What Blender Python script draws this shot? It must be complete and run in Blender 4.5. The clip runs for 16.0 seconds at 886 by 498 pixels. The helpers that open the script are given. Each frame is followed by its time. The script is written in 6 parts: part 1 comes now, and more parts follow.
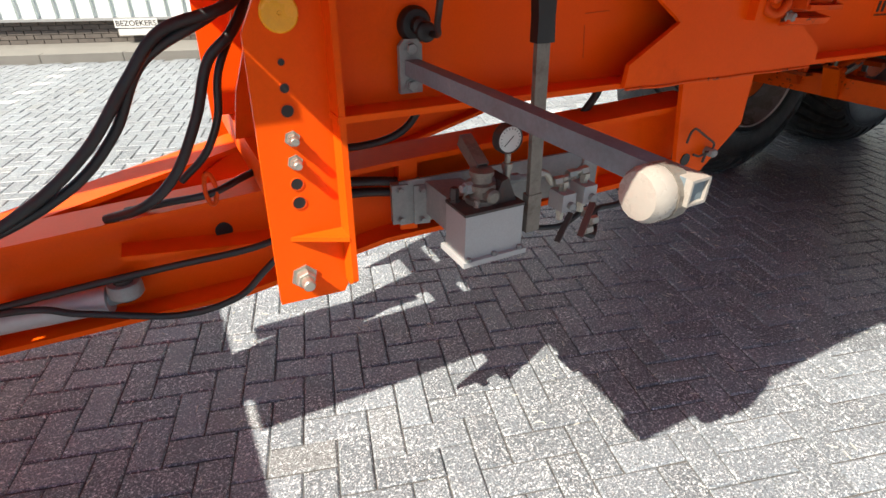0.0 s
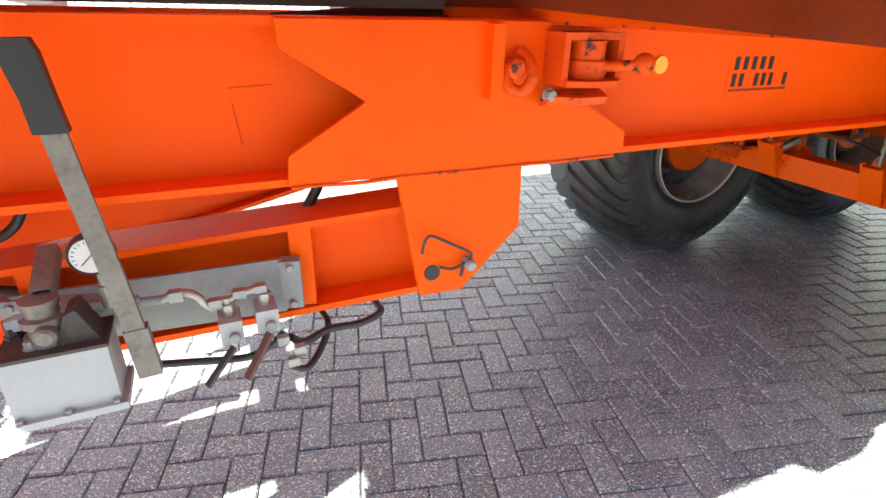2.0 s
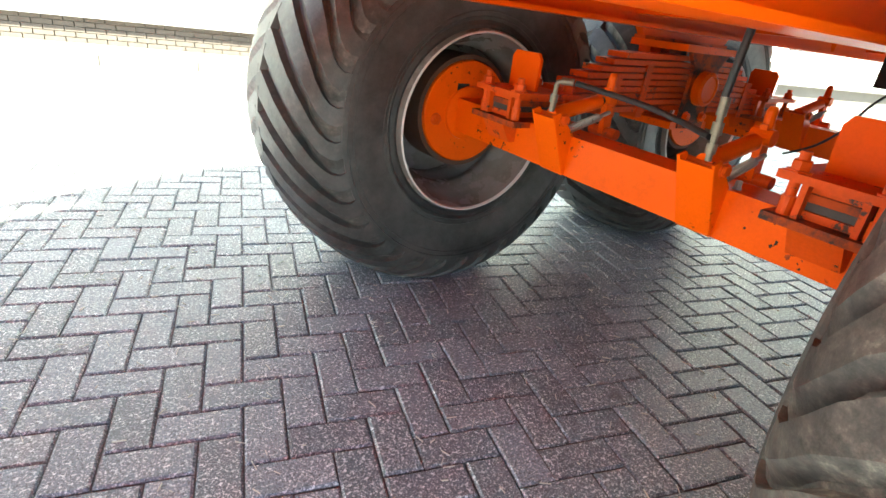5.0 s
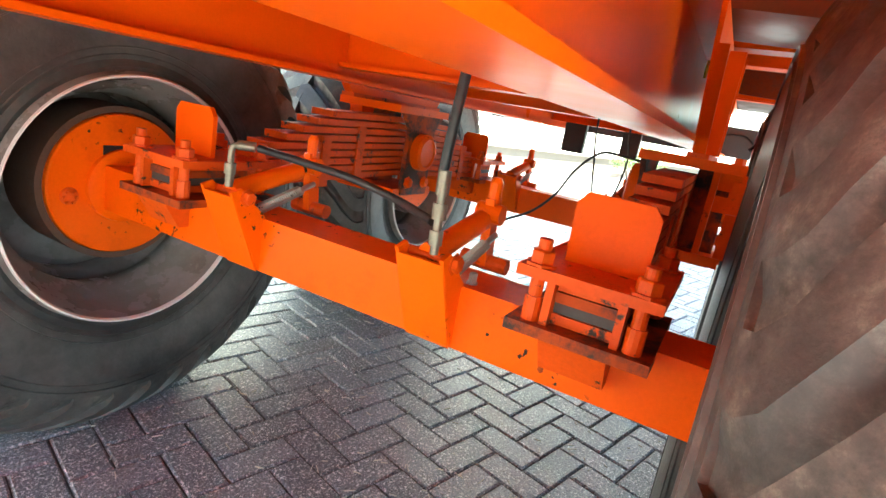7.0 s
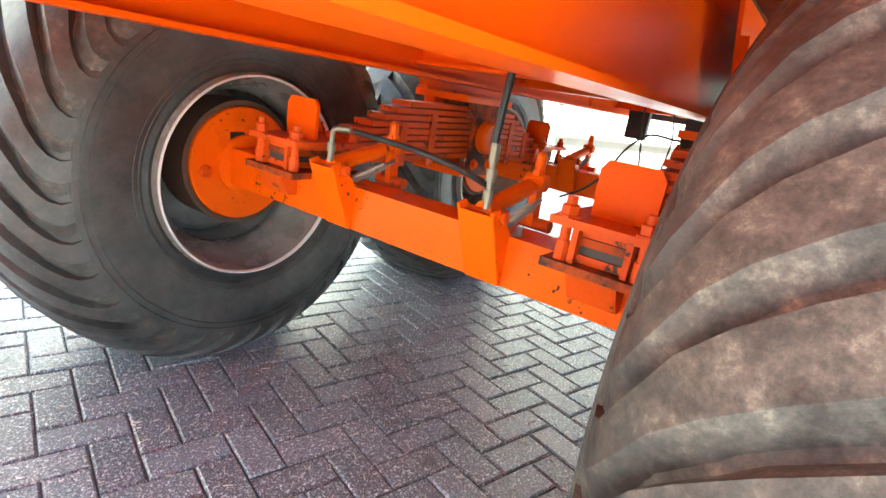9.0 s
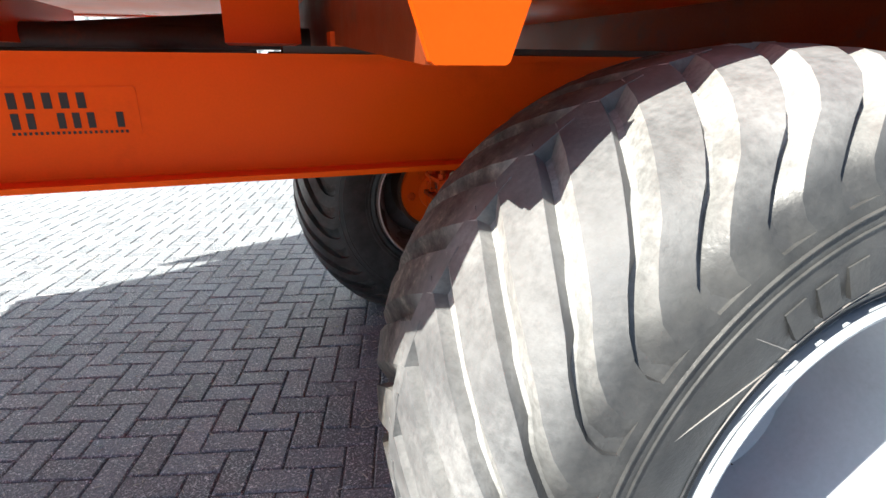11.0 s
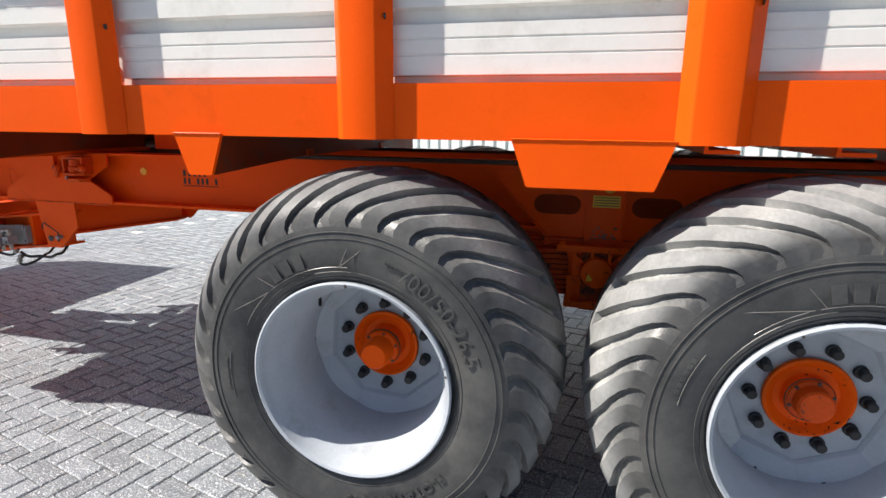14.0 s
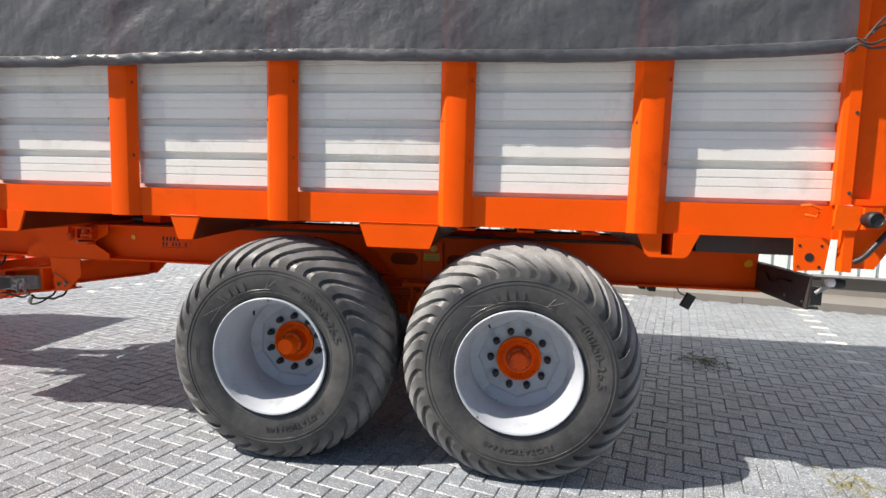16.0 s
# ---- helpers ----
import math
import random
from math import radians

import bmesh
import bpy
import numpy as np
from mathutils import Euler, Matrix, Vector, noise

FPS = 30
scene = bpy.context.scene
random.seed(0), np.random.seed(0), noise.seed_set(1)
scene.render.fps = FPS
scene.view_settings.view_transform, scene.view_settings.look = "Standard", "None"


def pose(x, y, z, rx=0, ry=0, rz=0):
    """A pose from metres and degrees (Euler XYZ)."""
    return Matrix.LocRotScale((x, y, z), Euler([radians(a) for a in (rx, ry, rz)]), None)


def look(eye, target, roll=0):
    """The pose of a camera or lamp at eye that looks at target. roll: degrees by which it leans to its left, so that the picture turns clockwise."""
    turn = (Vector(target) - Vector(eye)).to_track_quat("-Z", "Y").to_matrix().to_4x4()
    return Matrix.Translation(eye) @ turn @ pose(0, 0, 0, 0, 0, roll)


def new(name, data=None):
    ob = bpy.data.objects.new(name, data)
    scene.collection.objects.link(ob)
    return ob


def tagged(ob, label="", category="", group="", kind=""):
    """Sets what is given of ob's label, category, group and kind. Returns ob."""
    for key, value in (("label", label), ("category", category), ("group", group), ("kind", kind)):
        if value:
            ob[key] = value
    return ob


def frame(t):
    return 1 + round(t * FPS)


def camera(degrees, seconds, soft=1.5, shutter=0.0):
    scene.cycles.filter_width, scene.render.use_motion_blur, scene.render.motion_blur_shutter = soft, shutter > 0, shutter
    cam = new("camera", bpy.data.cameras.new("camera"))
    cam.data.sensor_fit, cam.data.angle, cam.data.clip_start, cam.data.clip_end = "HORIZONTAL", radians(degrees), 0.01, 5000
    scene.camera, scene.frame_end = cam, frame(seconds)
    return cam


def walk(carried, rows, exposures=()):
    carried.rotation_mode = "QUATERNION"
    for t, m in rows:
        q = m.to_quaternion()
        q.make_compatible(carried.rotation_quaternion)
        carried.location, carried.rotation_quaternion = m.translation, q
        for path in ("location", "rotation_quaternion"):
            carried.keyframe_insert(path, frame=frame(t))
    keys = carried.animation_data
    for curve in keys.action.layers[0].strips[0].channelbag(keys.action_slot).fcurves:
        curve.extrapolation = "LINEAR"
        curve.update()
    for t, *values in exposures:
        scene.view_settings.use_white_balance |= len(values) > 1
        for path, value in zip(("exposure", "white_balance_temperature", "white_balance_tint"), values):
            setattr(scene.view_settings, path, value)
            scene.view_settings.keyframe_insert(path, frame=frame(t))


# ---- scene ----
cam = camera(79.1, 16.0)

PATH = [
    (0, (-2.929, -1.471, 1.363), (-2.123, 0.072, 0.379), 0.2),
    (0.5, (-2.753, -1.489, 1.372), (-1.924, 0.078, 0.447), 0.4),
    (1, (-2.594, -1.477, 1.36), (-1.784, 0.123, 0.473), 0.9),
    (1.5, (-2.347, -1.428, 1.363), (-1.565, 0.199, 0.502), 1.1),
    (2, (-2.082, -1.456, 1.364), (-1.34, 0.206, 0.536), 0.8),
    (2.5, (-1.765, -1.521, 1.375), (-1.059, 0.166, 0.566), 1.2),
    (3, (-1.445, -1.488, 1.359), (-0.744, 0.204, 0.555), 2.5),
    (3.2, (-1.333, -1.459, 1.354), (-0.624, 0.225, 0.54), 3.1),
    (5.3, (-0.679, -0.763, 1.002), (0.52, 0.629, 0.212), 7.6),
    (5.5, (-0.623, -0.718, 0.998), (0.654, 0.621, 0.239), 7.7),
    (6, (-0.482, -0.62, 1.001), (1.003, 0.542, 0.335), 8.1),
    (6.5, (-0.387, -0.619, 1.007), (1.257, 0.363, 0.428), 8.9),
    (7, (-0.366, -0.632, 1.018), (1.362, 0.242, 0.519), 10.0),
    (7.5, (-0.387, -0.633, 1.013), (1.351, 0.236, 0.542), 10.8),
    (8, (-0.411, -0.646, 1.009), (1.286, 0.294, 0.522), 11.1),
    (8.5, (-0.501, -0.683, 1.003), (1.135, 0.343, 0.479), 10.4),
    (9, (-0.574, -0.798, 1.016), (1.009, 0.286, 0.45), 9.0),
    (9.2, (-0.605, -0.872, 1.028), (0.954, 0.234, 0.44), 8.4),
    (11.3, (-0.221, -1.895, 1.354), (0.146, -0.046, 0.694), -0.3),
    (11.5, (-0.102, -1.937, 1.368), (0.109, -0.06, 0.712), -0.1),
    (12, (0.159, -2.09, 1.39), (0.06, -0.191, 0.77), 0.2),
    (12.5, (0.425, -2.254, 1.421), (0.097, -0.367, 0.847), 0.8),
    (13, (0.748, -2.37, 1.454), (0.307, -0.489, 0.935), 1.3),
    (13.5, (1.007, -2.588, 1.47), (0.536, -0.703, 0.994), 1.1),
    (14, (1.206, -2.88, 1.491), (0.724, -0.992, 1.041), 0.2),
    (14.5, (1.406, -3.196, 1.489), (0.936, -1.296, 1.079), -0.3),
    (15, (1.554, -3.591, 1.537), (1.134, -1.667, 1.188), -0.3),
    (15.5, (1.755, -3.96, 1.586), (1.401, -2.012, 1.307), 0.3),
    (16, (1.956, -4.251, 1.602), (1.658, -2.283, 1.41), 1.1),
]
EXPOSURES = [(0, 1.1, 6000, 7), (0.5, 1.2, 5950, 6), (1.0, 1.5, 5950, 5), (1.5, 2.25, 5900, 3), (2.0, 2.7, 6000, 1), (3.0, 2.65, 6050, -2), (5.5, 3.75, 6050, -5), (7, 4.1, 6050, -5), (9, 4.15, 6000, -4), (10.2, 2.1, 5800, 2), (11.5, 1.55, 5650, 7), (12.5, 1.35, 5650, 8), (13.5, 1.05, 5700, 9), (14.5, 0.80, 5800, 10), (16, 0.80, 5900, 11)]
walk(cam, [(t, look(eye, target, roll)) for t, eye, target, roll in PATH], EXPOSURES)

# ---- world, sun, exposure ----
world = bpy.data.worlds.new("world")
scene.world = world
world.use_nodes = True
SUN_DIR = Vector((0.82, 0.32, -1.0)).normalized()
sky = world.node_tree.nodes.new("ShaderNodeTexSky")
sky.sky_type = "NISHITA"
sky.sun_disc = False
sky.sun_elevation = math.asin(-SUN_DIR.z)
sky.sun_rotation = math.atan2(-SUN_DIR.x, -SUN_DIR.y)
sky.dust_density = 1.5
bg = world.node_tree.nodes["Background"]
bg.inputs["Strength"].default_value = 0.048
world.node_tree.links.new(sky.outputs[0], bg.inputs[0])
sun = new("sun", bpy.data.lights.new("sun", "SUN"))
sun.data.energy, sun.data.angle, sun.data.color = 5.0, radians(0.53), (1.0, 0.87, 0.70)
sun.matrix_world = Matrix.Translation((-4, -4, 9)) @ SUN_DIR.to_track_quat("-Z", "Y").to_matrix().to_4x4()


# ---- materials ----
def ramp(nt, fac, stops):
    r = nt.nodes.new("ShaderNodeValToRGB")
    el = r.color_ramp.elements
    while len(el) < len(stops):
        el.new(0.5)
    for e, (p, c) in zip(el, stops):
        e.position, e.color = p, (*c, 1)
    nt.links.new(fac, r.inputs[0])
    return r.outputs[0]


def noise_tex(nt, scale, detail=4, rough=0.6, vec=None, kind="ShaderNodeTexNoise"):
    n = nt.nodes.new(kind)
    n.inputs["Scale"].default_value = scale
    if kind == "ShaderNodeTexNoise":
        n.inputs["Detail"].default_value, n.inputs["Roughness"].default_value = detail, rough
    if vec:
        nt.links.new(vec, n.inputs["Vector"])
    return n


def mix(nt, fac, a, b, mode="MIX"):
    m = nt.nodes.new("ShaderNodeMix")
    m.data_type, m.blend_type = "RGBA", mode
    for sock, v in ((m.inputs[0], fac), (m.inputs[6], a), (m.inputs[7], b)):
        if isinstance(v, (int, float)):
            sock.default_value = v
        elif isinstance(v, tuple):
            sock.default_value = (*v, 1)
        else:
            nt.links.new(v, sock)
    return m.outputs[2]


def surface(name, base, rough=0.5, metal=0.0, vary=0.12, scale=3.0, grain=60.0, bump=0.15, dist=0.002,
            dirt=None, dirt_at=(0.55, 0.75), dirt_scale=4.0, coat=0.0, rough_vary=0.15, spec=0.5, chips=None):
    """A base colour varied at two scales, with stains of another colour, relief and uneven gloss."""
    m = bpy.data.materials.new(name)
    m.use_nodes = True
    nt = m.node_tree
    b = nt.nodes["Principled BSDF"]
    pos = nt.nodes.new("ShaderNodeNewGeometry").outputs["Position"]
    big, small = noise_tex(nt, scale, 5, 0.6, pos), noise_tex(nt, grain, 3, 0.6, pos)
    lo, hi = [tuple(min(1, c * k) for c in base) for k in (1 - vary, 1 + vary)]
    col = ramp(nt, big.outputs[0], [(0.3, lo), (0.7, hi)])
    col = mix(nt, 0.35, col, ramp(nt, small.outputs[0], [(0.3, lo), (0.7, hi)]))
    if dirt:
        d = noise_tex(nt, dirt_scale, 8, 0.72, pos)
        f = ramp(nt, d.outputs[0], [(dirt_at[0], (0, 0, 0)), (dirt_at[1], (1, 1, 1))])
        col = mix(nt, f, col, dirt)
    if chips:
        fine = ramp(nt, noise_tex(nt, 60, 3, 0.5, pos).outputs[0], [(chips[0], (0, 0, 0)), (chips[0] + 0.012, (1, 1, 1))])
        where = ramp(nt, noise_tex(nt, 5, 3, 0.6, pos).outputs[0], [(chips[1], (0, 0, 0)), (chips[1] + 0.06, (1, 1, 1))])
        col = mix(nt, mix(nt, 1.0, fine, where, "MULTIPLY"), col, (0.035, 0.02, 0.015))
    nt.links.new(col, b.inputs["Base Color"])
    r0, r1 = max(0.02, rough - rough_vary), min(1, rough + rough_vary)
    nt.links.new(ramp(nt, big.outputs[0], [(0.3, (r0,) * 3), (0.7, (r1,) * 3)]), b.inputs["Roughness"])
    b.inputs["Metallic"].default_value = metal
    b.inputs["Coat Weight"].default_value = coat
    b.inputs["Coat Roughness"].default_value = 0.15
    b.inputs["Specular IOR Level"].default_value = spec
    bp = nt.nodes.new("ShaderNodeBump")
    bp.inputs["Strength"].default_value, bp.inputs["Distance"].default_value = bump, dist
    nt.links.new(small.outputs[0], bp.inputs["Height"])
    nt.links.new(bp.outputs[0], b.inputs["Normal"])
    return m


ORANGE = surface("orange_paint", (0.83, 0.094, 0.0003), 0.34, vary=0.08, scale=2.2, grain=180, bump=0.06, dist=0.001,
                 dirt=(0.56, 0.056, 0.003), dirt_at=(0.56, 0.85), dirt_scale=2.5, coat=0.0, rough_vary=0.08, spec=0.09)
ORANGE_CHIPPED = surface("chipped_orange_paint", (0.82, 0.104, 0.0003), 0.40, vary=0.10, scale=3, grain=150, bump=0.12, dist=0.0015,
                         dirt=(0.52, 0.056, 0.003), dirt_at=(0.54, 0.80), dirt_scale=4, rough_vary=0.14, spec=0.10, chips=(0.635, 0.54))
ORANGE_WORN = surface("worn_orange_paint", (0.64, 0.075, 0.003), 0.5, vary=0.2, scale=7, grain=120, bump=0.2, dist=0.002,
                      dirt=(0.05, 0.032, 0.024), dirt_at=(0.585, 0.625), dirt_scale=18, spec=0.18)
ORANGE_GRIMY = surface("grimy_orange_paint", (0.38, 0.055, 0.006), 0.6, vary=0.25, scale=7, grain=120, bump=0.2, dist=0.002,
                       dirt=(0.045, 0.032, 0.026), dirt_at=(0.46, 0.58), dirt_scale=9, spec=0.15)
RUBBER = surface("tyre_rubber", (0.027, 0.027, 0.028), 0.55, vary=0.35, scale=4, grain=110, bump=0.3, dist=0.002,
                 dirt=(0.095, 0.088, 0.077), dirt_at=(0.47, 0.80), dirt_scale=3.2, rough_vary=0.2)


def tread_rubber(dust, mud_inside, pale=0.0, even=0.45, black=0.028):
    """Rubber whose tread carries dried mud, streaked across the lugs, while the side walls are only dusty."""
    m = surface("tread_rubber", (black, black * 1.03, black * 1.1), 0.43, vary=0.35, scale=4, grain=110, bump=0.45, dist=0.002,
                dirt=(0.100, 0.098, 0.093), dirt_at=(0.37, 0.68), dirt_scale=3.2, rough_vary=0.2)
    nt = m.node_tree
    b = nt.nodes["Principled BSDF"]
    col = b.inputs["Base Color"].links[0].from_socket
    ob = nt.nodes.new("ShaderNodeTexCoord").outputs["Object"]
    sep = nt.nodes.new("ShaderNodeVectorMath")
    sep.operation = "MULTIPLY"
    sep.inputs[1].default_value = (1, 0, 1)
    nt.links.new(ob, sep.inputs[0])
    far = nt.nodes.new("ShaderNodeVectorMath")
    far.operation = "LENGTH"
    nt.links.new(sep.outputs[0], far.inputs[0])
    side = nt.nodes.new("ShaderNodeSeparateXYZ")
    nt.links.new(ob, side.inputs[0])
    inner = ramp(nt, side.outputs["Y"], [(0.0, (0.0,) * 3), (0.09, (1.0,) * 3)])
    light = ramp(nt, far.outputs["Value"], [(0.57, (0.0,) * 3), (0.64, (dust,) * 3)])
    heavy = ramp(nt, far.outputs["Value"], [(p, (c * mud_inside,) * 3) for p, c in ((0.50, 0.15), (0.555, 0.8), (0.59, 0.55), (0.65, 0.95))])
    where = mix(nt, inner, light, heavy)
    streak = nt.nodes.new("ShaderNodeVectorMath")
    streak.operation = "MULTIPLY"
    streak.inputs[1].default_value = (9, 2.2, 9)
    nt.links.new(ob, streak.inputs[0])
    mud = ramp(nt, noise_tex(nt, 1.0, 8, 0.68, streak.outputs[0]).outputs[0], [(0.34, (even,) * 3), (0.60, (1.0,) * 3)])
    fine = ramp(nt, noise_tex(nt, 70, 5, 0.7, ob).outputs[0], [(0.36, (0.4 + even * 0.5,) * 3), (0.60, (1.0,) * 3)])
    blotch = noise_tex(nt, 6, 4, 0.6, ob).outputs[0]
    grey = ramp(nt, blotch, [(0.35, (0.14 + pale, 0.143 + pale, 0.15 + pale * 0.92)), (0.65, (0.26 + pale, 0.262 + pale * 0.96, 0.262 + pale * 0.85))])
    clods = noise_tex(nt, 24, 9, 0.74, ob).outputs[0]
    brown = ramp(nt, clods, [(0.36, (0.030, 0.026, 0.022)), (0.47, (0.074, 0.068, 0.058)), (0.56, (0.140, 0.126, 0.104)), (0.68, (0.34, 0.31, 0.26))])
    tone = mix(nt, inner, grey, brown)
    amount = mix(nt, 1.0, mix(nt, 1.0, mud, fine, "MULTIPLY"), where, "MULTIPLY")
    nt.links.new(mix(nt, amount, col, tone), b.inputs["Base Color"])
    nt.links.new(ramp(nt, amount, [(0.15, (0.42,) * 3), (0.8, (0.85,) * 3)]), b.inputs["Roughness"])
    return m


TREAD = tread_rubber(0.80, 1.0, 0.03)
TREAD_DUSTY = tread_rubber(1.0, 1.0, 0.09, 0.8)
TREAD_GROOVE = tread_rubber(1.0, 1.0, 0.20)
# far tyres: less mud, and rubber darkened for the shade under the trailer
TREAD_SHADED = tread_rubber(0.3, 0.42, 0.0, 0.2, 0.016)
HOSE = surface("hose_rubber", (0.018, 0.018, 0.019), 0.45, vary=0.3, scale=20, grain=200, bump=0.1)
RIM = surface("rim_silver_paint", (0.43, 0.46, 0.50), 0.40, vary=0.12, scale=4, grain=90, bump=0.08, dist=0.001,
              dirt=(0.27, 0.27, 0.27), dirt_at=(0.55, 0.80), dirt_scale=6)
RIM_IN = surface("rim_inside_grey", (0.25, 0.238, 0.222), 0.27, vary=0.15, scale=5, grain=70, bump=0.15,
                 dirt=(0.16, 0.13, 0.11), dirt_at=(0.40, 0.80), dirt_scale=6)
STEEL = surface("galvanised_steel", (0.26, 0.275, 0.268), 0.55, metal=0.0, vary=0.22, scale=14, grain=120, bump=0.12,
                dirt=(0.34, 0.345, 0.34), dirt_at=(0.52, 0.8), dirt_scale=12)
WORN_STEEL = surface("bare_worn_steel", (0.19, 0.17, 0.145), 0.5, metal=0.3, vary=0.3, scale=18, grain=160, bump=0.12,
                     dirt=(0.10, 0.075, 0.055), dirt_at=(0.52, 0.72), dirt_scale=22)
TANK = surface("grey_cast_metal", (0.40, 0.40, 0.40), 0.6, metal=0.1, vary=0.12, scale=10, grain=240, bump=0.12)
BRASS = surface("zinc_fitting", (0.42, 0.40, 0.35), 0.4, metal=0.7, vary=0.2, scale=25, grain=200)
PLATED = surface("dull_zinc_plating", (0.20, 0.175, 0.13), 0.42, metal=0.6, vary=0.25, scale=25, grain=200)
BLACK = surface("black_plastic", (0.012, 0.012, 0.013), 0.5, vary=0.2, scale=10, grain=150, bump=0.1)
DARK = surface("dark_steel", (0.05, 0.04, 0.036), 0.6, vary=0.3, scale=8, grain=100,
               dirt=(0.16, 0.05, 0.02), dirt_at=(0.55, 0.75), dirt_scale=9)
PANEL = surface("off_white_sheet", (0.80, 0.79, 0.745), 0.4, vary=0.05, scale=2, grain=60, bump=0.05,
                dirt=(0.55, 0.51, 0.44), dirt_at=(0.55, 0.85), dirt_scale=2.5)
TARP = surface("black_tarpaulin", (0.084, 0.087, 0.096), 0.42, vary=0.25, scale=2, grain=38, bump=0.55, dist=0.006,
               dirt=(0.11, 0.11, 0.11), dirt_at=(0.55, 0.9), dirt_scale=3)
TARP.node_tree.nodes["Principled BSDF"].inputs["Alpha"].default_value = 0.88
YELLOW = surface("amber_reflector", (0.85, 0.42, 0.01), 0.25, vary=0.1, scale=30, grain=300)
LABEL = surface("yellow_label", (0.75, 0.50, 0.03), 0.5, vary=0.15, scale=20, grain=200)
WHITE = surface("white_paint", (0.72, 0.71, 0.68), 0.5, vary=0.06, scale=8, grain=120)
LENS = surface("pale_lamp_glass", (0.36, 0.325, 0.285), 0.3, vary=0.06, scale=30, grain=200)
INK = surface("black_ink", (0.02, 0.012, 0.01), 0.55, vary=0.1)
CLAD = surface("white_cladding", (0.70, 0.75, 0.73), 0.45, vary=0.04, scale=1, grain=30, bump=0.03)
# orange of the bearers, darkened: deep shade under the floor put into the colour
SHADED_ORANGE = surface("shaded_orange_paint", (0.17, 0.032, 0.008), 0.5, vary=0.25, scale=4, grain=120, bump=0.15,
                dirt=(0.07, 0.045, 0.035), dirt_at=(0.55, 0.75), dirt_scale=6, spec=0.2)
KERB = surface("kerb_concrete", (0.20, 0.188, 0.168), 0.85, vary=0.15, scale=3, grain=120, bump=0.3)
PLINTH = surface("plinth_brick", (0.13, 0.112, 0.098), 0.85, vary=0.3, scale=9, grain=120, bump=0.3)
STRAW = surface("dry_grass", (0.22, 0.20, 0.07), 0.8, vary=0.35, scale=9, grain=60)
LEAF = surface("hedge_leaf", (0.06, 0.11, 0.02), 0.6, vary=0.3, scale=3, grain=30)


def paving(name, base, island=True):
    """Worn concrete block: a tone of its own for each block, pale and dark grit, blotches and oil spots."""
    m = bpy.data.materials.new(name)
    m.use_nodes = True
    nt = m.node_tree
    b = nt.nodes["Principled BSDF"]
    g = nt.nodes.new("ShaderNodeNewGeometry")
    pos = g.outputs["Position"]
    one = nt.nodes.new("ShaderNodeObjectInfo").outputs["Random"] if not island else g.outputs["Random Per Island"]
    tone = ramp(nt, one, [(0.0, tuple(c * 0.72 for c in base)), (0.5, base), (0.95, tuple(c * 1.3 for c in base)), (1.0, (base[0] * 1.08, base[1] * 0.97, base[2] * 0.85))])
    big = noise_tex(nt, 0.8, 6, 0.62, pos)
    col = mix(nt, 0.6, tone, ramp(nt, big.outputs[0], [(0.3, (0.40,) * 3), (0.7, (0.62,) * 3)]), "OVERLAY")
    patches = noise_tex(nt, 7, 4, 0.65, pos)
    amount = ramp(nt, patches.outputs[0], [(0.32, (0.5,) * 3), (0.58, (1.0,) * 3)])
    for scale, at, c in ((95, (0.612, 0.624), (0.84, 0.86, 0.88)), (150, (0.598, 0.612), (0.66, 0.67, 0.69)), (260, (0.57, 0.61), (0.46, 0.48, 0.50))):
        chips = ramp(nt, noise_tex(nt, scale, 2, 0.55, pos).outputs[0], [(at[0], (0, 0, 0)), (at[1], (1, 1, 1))])
        col = mix(nt, mix(nt, 1.0, chips, amount, "MULTIPLY"), col, c)
    for scale, at, k in ((130, (0.36, 0.42), 0.75), (240, (0.38, 0.43), 0.6)):
        dark = ramp(nt, noise_tex(nt, scale, 2, 0.5, pos).outputs[0], [(at[0], (k,) * 3), (at[1], (0, 0, 0))])
        col = mix(nt, dark, col, (0.075, 0.075, 0.078))
    spots = ramp(nt, noise_tex(nt, 2.6, 8, 0.55, pos).outputs[0], [(0.69, (0, 0, 0)), (0.73, (0.65,) * 3)])
    col = mix(nt, spots, col, (0.08, 0.075, 0.07))
    nt.links.new(col, b.inputs["Base Color"])
    b.inputs["Roughness"].default_value = 0.42
    bp = nt.nodes.new("ShaderNodeBump")
    bp.inputs["Strength"].default_value, bp.inputs["Distance"].default_value = 0.6, 0.003
    nt.links.new(noise_tex(nt, 140, 3, 0.6, pos).outputs[0], bp.inputs["Height"])
    nt.links.new(bp.outputs[0], b.inputs["Normal"])
    return m


PAVER = paving("concrete_paver", (0.164, 0.186, 0.212))
PAVER_ONE = paving("concrete_paver_single", (0.164, 0.186, 0.212), island=False)
JOINT = surface("joint_sand", (0.115, 0.110, 0.105), 0.95, vary=0.3, scale=6, grain=150, bump=0.3)
MARK = surface("white_paver", (0.62, 0.61, 0.58), 0.8, vary=0.12, scale=9, grain=150, bump=0.3)


# ---- building blocks ----
def finish(bm, name, mat, parent=None, label="", smooth=False):
    bmesh.ops.recalc_face_normals(bm, faces=bm.faces)
    me = bpy.data.meshes.new(name)
    bm.to_mesh(me)
    bm.free()
    for p in me.polygons:
        p.use_smooth = smooth
    if smooth:
        me.set_sharp_from_angle(angle=radians(38))
    me.materials.append(mat)
    ob = new(name, me)
    ob.parent = parent
    return tagged(ob, label)


def part(name, bm, mat, parent, label="", smooth=False):
    return finish(bm, name, mat, parent, label, smooth)


